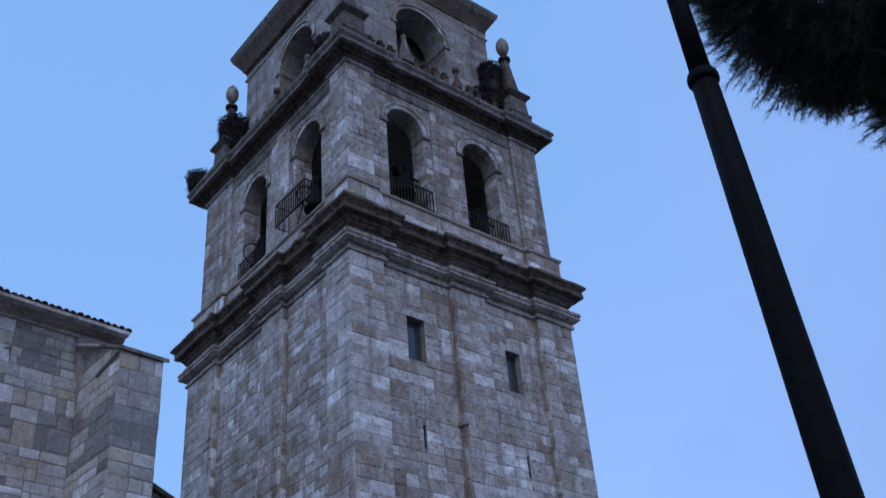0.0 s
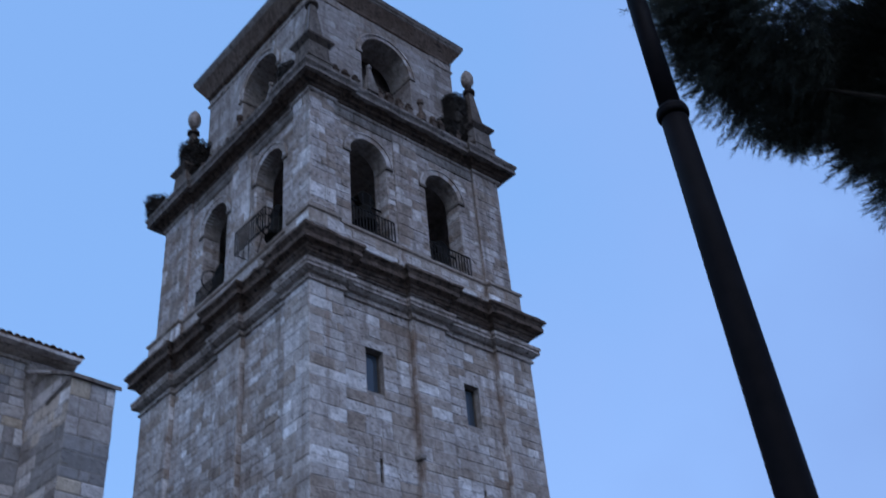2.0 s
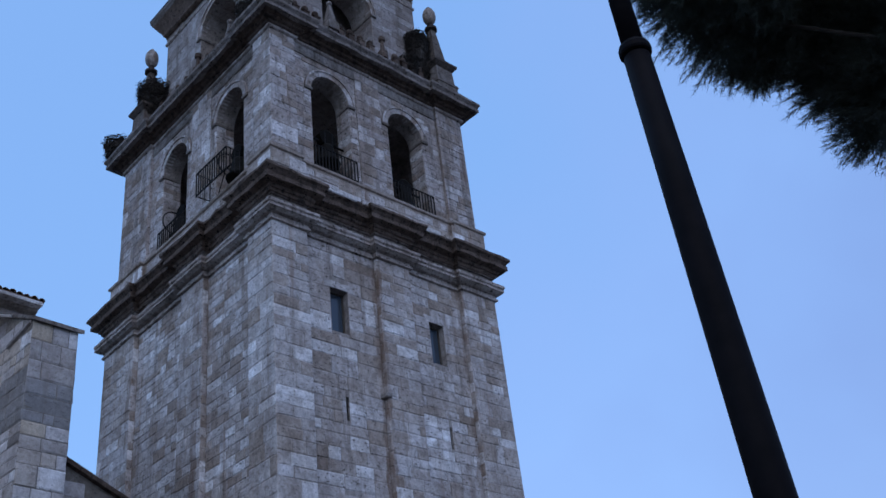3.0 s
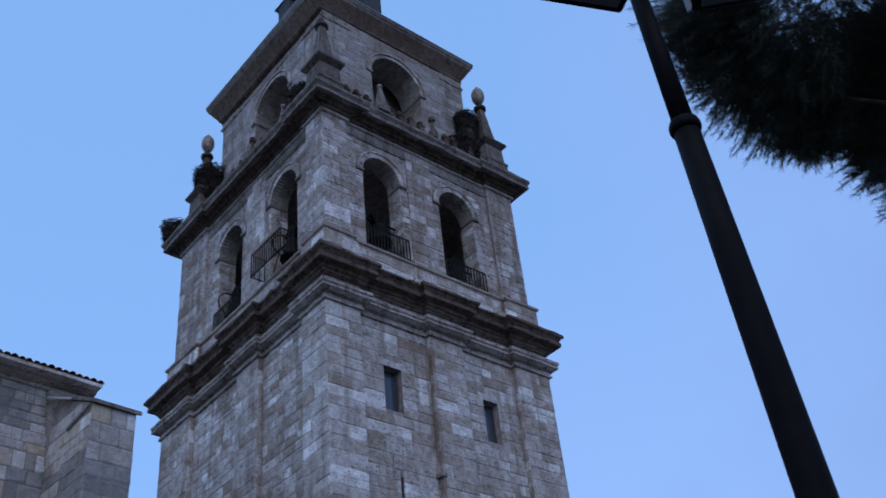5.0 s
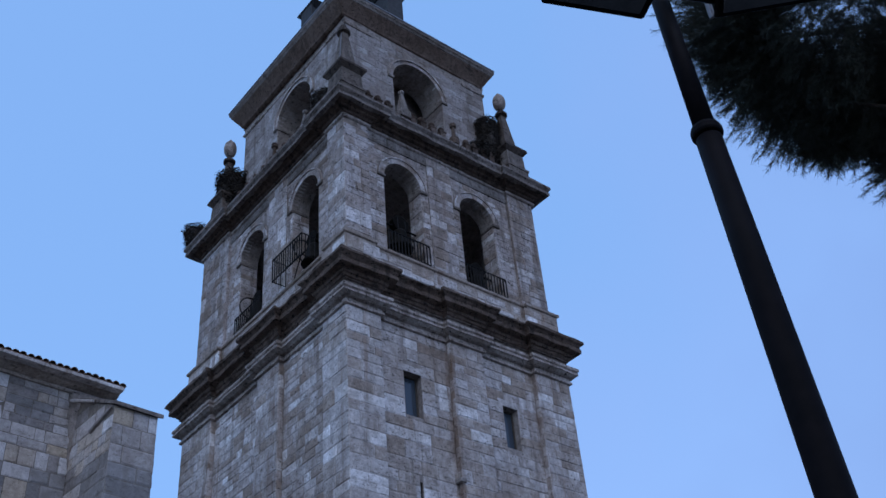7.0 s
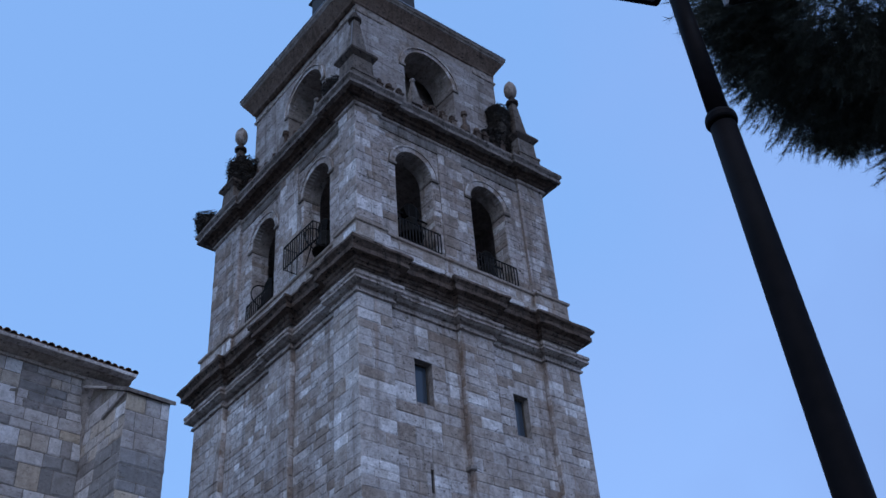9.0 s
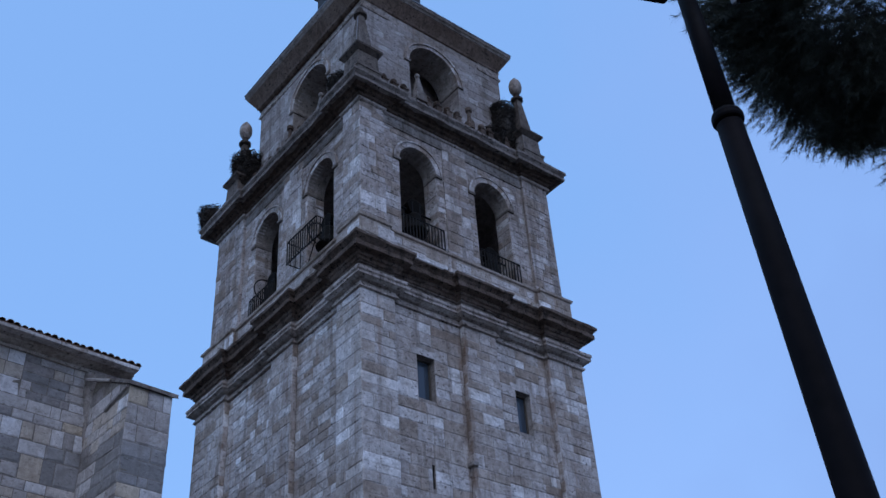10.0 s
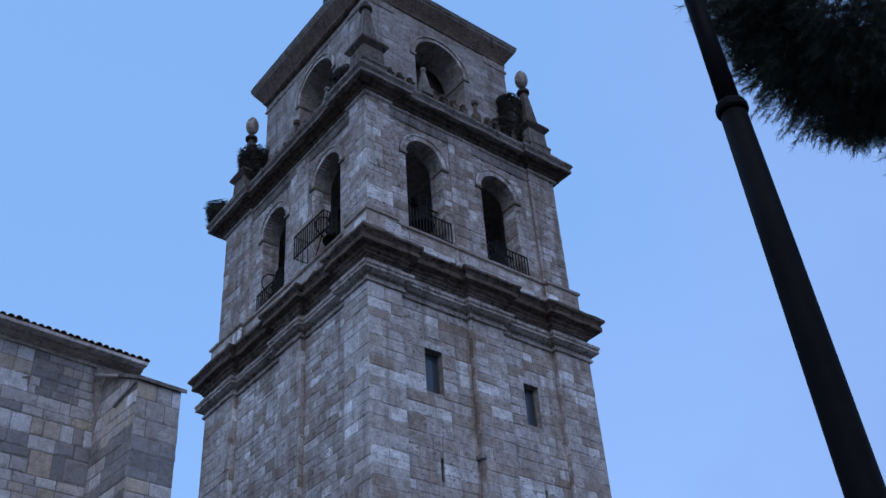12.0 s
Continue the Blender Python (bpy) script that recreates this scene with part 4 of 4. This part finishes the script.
# broken masonry packed between the wall and the buttress under the eave
bm = bmesh.new()
rows_ = []
for k in range(17):
    z = 18.3 + 2.86 * k / 16
    w = 0.06 + 0.34 * (k / 16) ** 1.3
    path_ = [(-7.16 - w, CY + 0.05), (-7.16 - w * 0.6, CY - w * 0.35), (-7.16 - w * 0.2, CY - w * 0.8), (-6.9, CY - w), (-6.5, CY - w * 0.95), (-6.0, CY - w * 0.8), (-5.58, CY - w * 0.6), (-5.58, CY + 0.05)]
    rows_.append([bm.verts.new(Vector((x, y, z)) + noise.noise_vector(Vector((x * 2.6, y * 2.6, z * 2.2))) * (0.09 if y < CY else 0.0)) for x, y in path_])
for p, q in zip(rows_, rows_[1:]):
    for i in range(len(p) - 1):
        bm.faces.new((p[i], p[i + 1], q[i + 1], q[i]))
bm.faces.new(rows_[0])
bm.faces.new(rows_[-1][::-1])
part("rubble_infill", bm, M_JOINT, church, "rough broken masonry under the eave")
EY, EZ, EK = CY - 0.86, 21.57, 0.37
# leaning stones set along the buttress's flank, under the eave
for p, q, w in (((-7.2, 4.5, 19.05), (-7.17, 3.1, 19.42), 0.1), ((-7.45, 5.75, 20.75), (-7.24, 4.4, 20.2), 0.08)):
    bm = bmesh.new()
    rod(bm, p, q, w, 5, w * 0.7)
    for v in bm.verts:
        v.co += noise.noise_vector(v.co * 3) * 0.04
    part("leaning_stone", bm, M_CHURCH, church)
roof = part("tile_roof", slab([(-42, EY + 0.05, EZ - 0.03), (-5.8, EY + 0.05, EZ - 0.03), (-5.8, CY + 9, EZ + EK * 9.8), (-42, CY + 9, EZ + EK * 9.8)], 0.05), M_TILE, church)
part("nave_body", box(bmesh.new(), (-42, CY + 1.2, 0), (-5.7, CY + 9, 21.3)), M_SEAM, church)


def tile_row(x, y0, z0, length, parent):
    """A barrel tile, or a run of them, going up the roof."""
    bm = bmesh.new()
    shells = []
    for dr in (0.0, -0.018):
        shells.append([[bm.verts.new((x + (rr + dr) * math.cos(math.pi * i / 8), y0 + yy, z0 + EK * yy + (rr + dr) * 0.95 * math.sin(math.pi * i / 8))) for i in range(9)]
                       for yy, rr in ((0.0, 0.124), (length, 0.1))])
    a, b = shells
    for i in range(8):
        bm.faces.new((a[0][i], a[0][i + 1], a[1][i + 1], a[1][i]))
        bm.faces.new((b[0][i], b[1][i], b[1][i + 1], b[0][i + 1]))
        bm.faces.new((a[0][i], b[0][i], b[0][i + 1], a[0][i + 1]))
    part("roof_tile", bm, M_TILE, parent)


for i in range(130):
    x = -5.92 - i * 0.265
    tile_row(x + rng.uniform(-0.02, 0.02), EY + rng.uniform(-0.04, 0.03), EZ + rng.uniform(-0.012, 0.012), 0.55, roof)
    tile_row(x, EY + 0.42, EZ + 0.18, 8.8, roof)
# sloping gable wall between buttress and tower
bm = bmesh.new()
GP = [(-5.6, 0), (0.9, 0), (0.9, 12.55), (-5.6, 15.25)]
lo_, hi_ = [bm.verts.new((x, 3.6, z)) for x, z in GP], [bm.verts.new((x, 4.5, z)) for x, z in GP]
bm.faces.new(lo_)
bm.faces.new(hi_[::-1])
for i in range(4):
    bm.faces.new((lo_[i], hi_[i], hi_[(i + 1) % 4], lo_[(i + 1) % 4]))
gable = part("gable_wall", bm, M_SEAM, church)
gb = [b for b in blocks(-5.55, 0.66, 0, 15.0, high=(0.4, 0.5)) if b[3] < 15.25 - (b[1] + 5.6) * 0.4154 - 0.02]
lay(gable, M_CHURCH, [(Face("y", 3.6, -1), gb)], lambda c: c.z > 9, 23)
bm = bmesh.new()
prof = [(3.4, 0.0), (3.4, 0.14), (3.5, 0.24), (4.6, 0.24), (4.6, 0.0)]
ends = [[bm.verts.new((x, y, z + dz)) for y, dz in prof] for x, z in ((-5.56, 15.2), (0.7, 12.6))]
for i in range(5):
    bm.faces.new((ends[0][i], ends[0][(i + 1) % 5], ends[1][(i + 1) % 5], ends[1][i]))
bm.faces.new(ends[0][::-1])
bm.faces.new(ends[1])
part("coping", bm, M_DARK, church)

# the church stands a little askew to the tower
church.matrix_world = Matrix.Translation((-5.55, 3, 0)) @ pose(0, 0, 0, 0, 0, 4.0) @ Matrix.Translation((5.55, -3, 0)) @ WORLD[church]

# ---- street lamp ----
PX, PY = -13.84, -24.22
lamp = thing("street_lamp", (PX + 0.126, PY - 0.105, 0), "tall black-painted steel street lamp with twin box lanterns, leaning slightly", "street lamp")
LEAN = Matrix(((1, 0, -0.02, 0.126), (0, 1, 0.0166, -0.105), (0, 0, 1, 0), (0, 0, 0, 1)))


def lamp_part(name, profile, steps=28, smooth=False):
    bm = turned(bmesh.new(), (PX, PY, 0), profile, steps)
    bm.transform(LEAN)
    return part(name, bm, M_PAINT, lamp, smooth=smooth)


lamp_part("base", [(0.22, 0), (0.22, 0.14), (0.17, 0.22), (0.15, 0.9), (0.125, 1.0)])
lamp_part("lower_pole", [(0.118, 0.95), (0.104, 3.58), (0.095, 5.1), (0.087, 6.22)], smooth=True)
lamp_part("collar", [(0.088, 6.235), (0.099, 6.24), (0.106, 6.255), (0.106, 6.29), (0.097, 6.315), (0.076, 6.335)])
lamp_part("upper_pole", [(0.073, 6.33), (0.063, 7.75)], smooth=True)
um = pose(PX - 0.02, PY + 0.02, 7.46, 0, 0, math.degrees(math.atan2(-0.42, 0.91)))
bm = bmesh.new()
rod(bm, um @ Vector((-0.35, -0.12, 0.12)), um @ Vector((0.4, -0.12, 0.12)), 0.035, 10)
part("arm", bm, M_PAINT, lamp)
for s in (-1, 1):
    put = pose(-14.325, -23.915, 7.46, 0, 0, -23.8) if s < 0 else pose(-13.26, -24.68, 7.46, 0, 0, -47.6)
    bm = box(bmesh.new(), (-0.4, -0.46, 0), (0.4, 0.0, 0.2), 0.02)
    for v in bm.verts:
        if v.co.z > 0.1:
            v.co.x *= 0.8
            v.co.y = -0.23 + (v.co.y + 0.23) * 0.75
    bm.transform(put)
    lum = part("lantern", bm, M_PAINT, lamp, "flat black box lantern")
    bm = box(bmesh.new(), (-0.34, -0.4, -0.012), (0.34, -0.06, 0.0), 0.004)
    bm.transform(put)
    part("lens", bm, M_LENS, lum)

# two thin pale strips added between the far lantern and the pole
for dx in (0.0, 0.035):
    bm = box(bmesh.new(), (-13.485 + dx, -24.36, 7.56 + dx), (-13.465 + dx, -24.33, 7.78), 0.004)
    part("bracket", bm, M_LEAD, lamp, "thin pale grey strip")

# ---- pine tree ----

def tree_points(centre, radius, n, rg, squash=0.9):
    """Shoot tips on uneven clumps round a centre."""
    out = []
    clumps = []
    for _ in range(240):
        v = Vector(rg.normal(0, 1, 3)).normalized()
        clumps.append((centre + Vector((v.x, v.y, v.z * squash)) * radius * rg.uniform(0.6 if radius > 1 else 0.3, 0.79), min(0.5, radius * rg.uniform(0.14, 0.24))))
    for _ in range(n):
        c, r = clumps[rg.integers(len(clumps))]
        v = Vector(rg.normal(0, 1, 3)).normalized()
        p = c + v * r * rg.uniform(0.35, 1.0) ** 0.5
        out.append((p, (v * 0.55 + (p - centre).normalized() + Vector((0, 0, 0.05))).normalized()))
    return out, clumps


def needles(points, rg, per=36, wide=0.003, size=1.0):
    """Tufts of needles at shoot tips, each needle a slim triangle."""
    p = np.array([q[0] for q in points])
    d = np.array([q[1] for q in points])
    n = len(p)
    base = np.repeat(p, per, 0) - np.repeat(d, per, 0) * rg.uniform(0, 0.3, (n * per, 1))
    w = np.repeat(d, per, 0) * 0.95 + rg.normal(0, 0.54, (n * per, 3))
    w /= np.linalg.norm(w, axis=1)[:, None]
    ln = rg.uniform(0.06, 0.13, (n * per, 1)) * size
    s = np.cross(w, rg.normal(0, 1, (n * per, 3)))
    s /= np.linalg.norm(s, axis=1)[:, None]
    pts = np.stack([base + s * wide, base - s * wide, base + w * ln], 1).reshape(-1, 3)
    return pts


rg = np.random.default_rng(21)
C1 = Vector((-9.72, -24.52, 10.95))
lobes = [(C1, 2.86, 14500), (Vector((-10.63, -23.18, 10.35)), 0.8, 1700), (Vector((-8.2, -24.8, 9.5)), 2.22, 7600), (Vector((-9.4, -25.6, 12.6)), 2.3, 1800), (Vector((-8.2, -26.8, 11.2)), 2.6, 1800),
         (Vector((-9.75, -23.35, 9.12)), 0.5, 700), (Vector((-8.35, -24.6, 8.75)), 1.5, 4200)]
TRUNK = Vector((-7.6, -26.6, 0))
tree = thing("pine_tree", TRUNK, "tall dark pine tree with dense hanging needles", "tree")
airy = lambda p: noise.noise(p * 0.62 + Vector((4.1, 1.7, 2.3))) < 0.2 and noise.noise(p * 1.9) < 0.42
# the top of the crown is thin and lets the sky through
top_thin = lambda p: p.z < C1.z + 0.2 or rg.uniform() < 0.6
allpts, allclumps = [], []
for c, r, n in lobes:
    pp, cc = tree_points(c, r, n, rg)
    allpts += [q for q in pp if r < 2 or (airy(q[0]) and top_thin(q[0]))]
    allclumps += cc[:9 if r > 2 else 0]
inner = []
for c, r, n in lobes:
    for _ in range(n // 3):
        v = Vector(rg.normal(0, 1, 3)).normalized()
        p = c + v * r * 0.82 * rg.uniform(0.7 if r > 2 else 0.1, 1.0)
        if r < 2 or (airy(p) and top_thin(p)):
            inner.append((p, v))
pts = np.concatenate([needles(allpts, rg, 66, 0.0023), needles(inner, rg, 44, 0.0045, 1.15)])
me = bpy.data.meshes.new("crown")
me.from_pydata(pts.tolist(), [], [(3 * i, 3 * i + 1, 3 * i + 2) for i in range(len(pts) // 3)])
me.materials.append(M_NEEDLE)
crown = new("crown", me)
crown.parent, crown.matrix_parent_inverse = tree, WORLD[tree].inverted()
WORLD[crown] = Matrix.Identity(4)
tagged(crown, "dense dark green needles", kind="stuff")
bm = bmesh.new()
stem = [(0.34, 0), (0.27, 1.0), (0.25, 4), (0.21, 8), (0.15, 12), (0.06, 16)]
for (r0, z0), (r1, z1) in zip(stem, stem[1:]):
    o = lambda z: TRUNK + Vector((0.25 * math.sin(z * 0.3), 0.2 * math.sin(z * 0.4 + 1), z))
    rod(bm, o(z0), o(z1), r0, 14, r1)
part("trunk", bm, M_BARK, tree)
for c, r in allclumps:
    z0 = max(5.0, min(14.5, c.z - 1.5))
    a0 = TRUNK + Vector((0.25 * math.sin(z0 * 0.3), 0.2 * math.sin(z0 * 0.4 + 1), z0))
    mid = (a0 + c) / 2 + Vector((0, 0, -0.25))
    bm = bmesh.new()
    rod(bm, a0, mid, 0.06, 7, 0.04)
    rod(bm, mid, c, 0.04, 7, 0.014)
    part("limb", bm, M_BARK, tree)
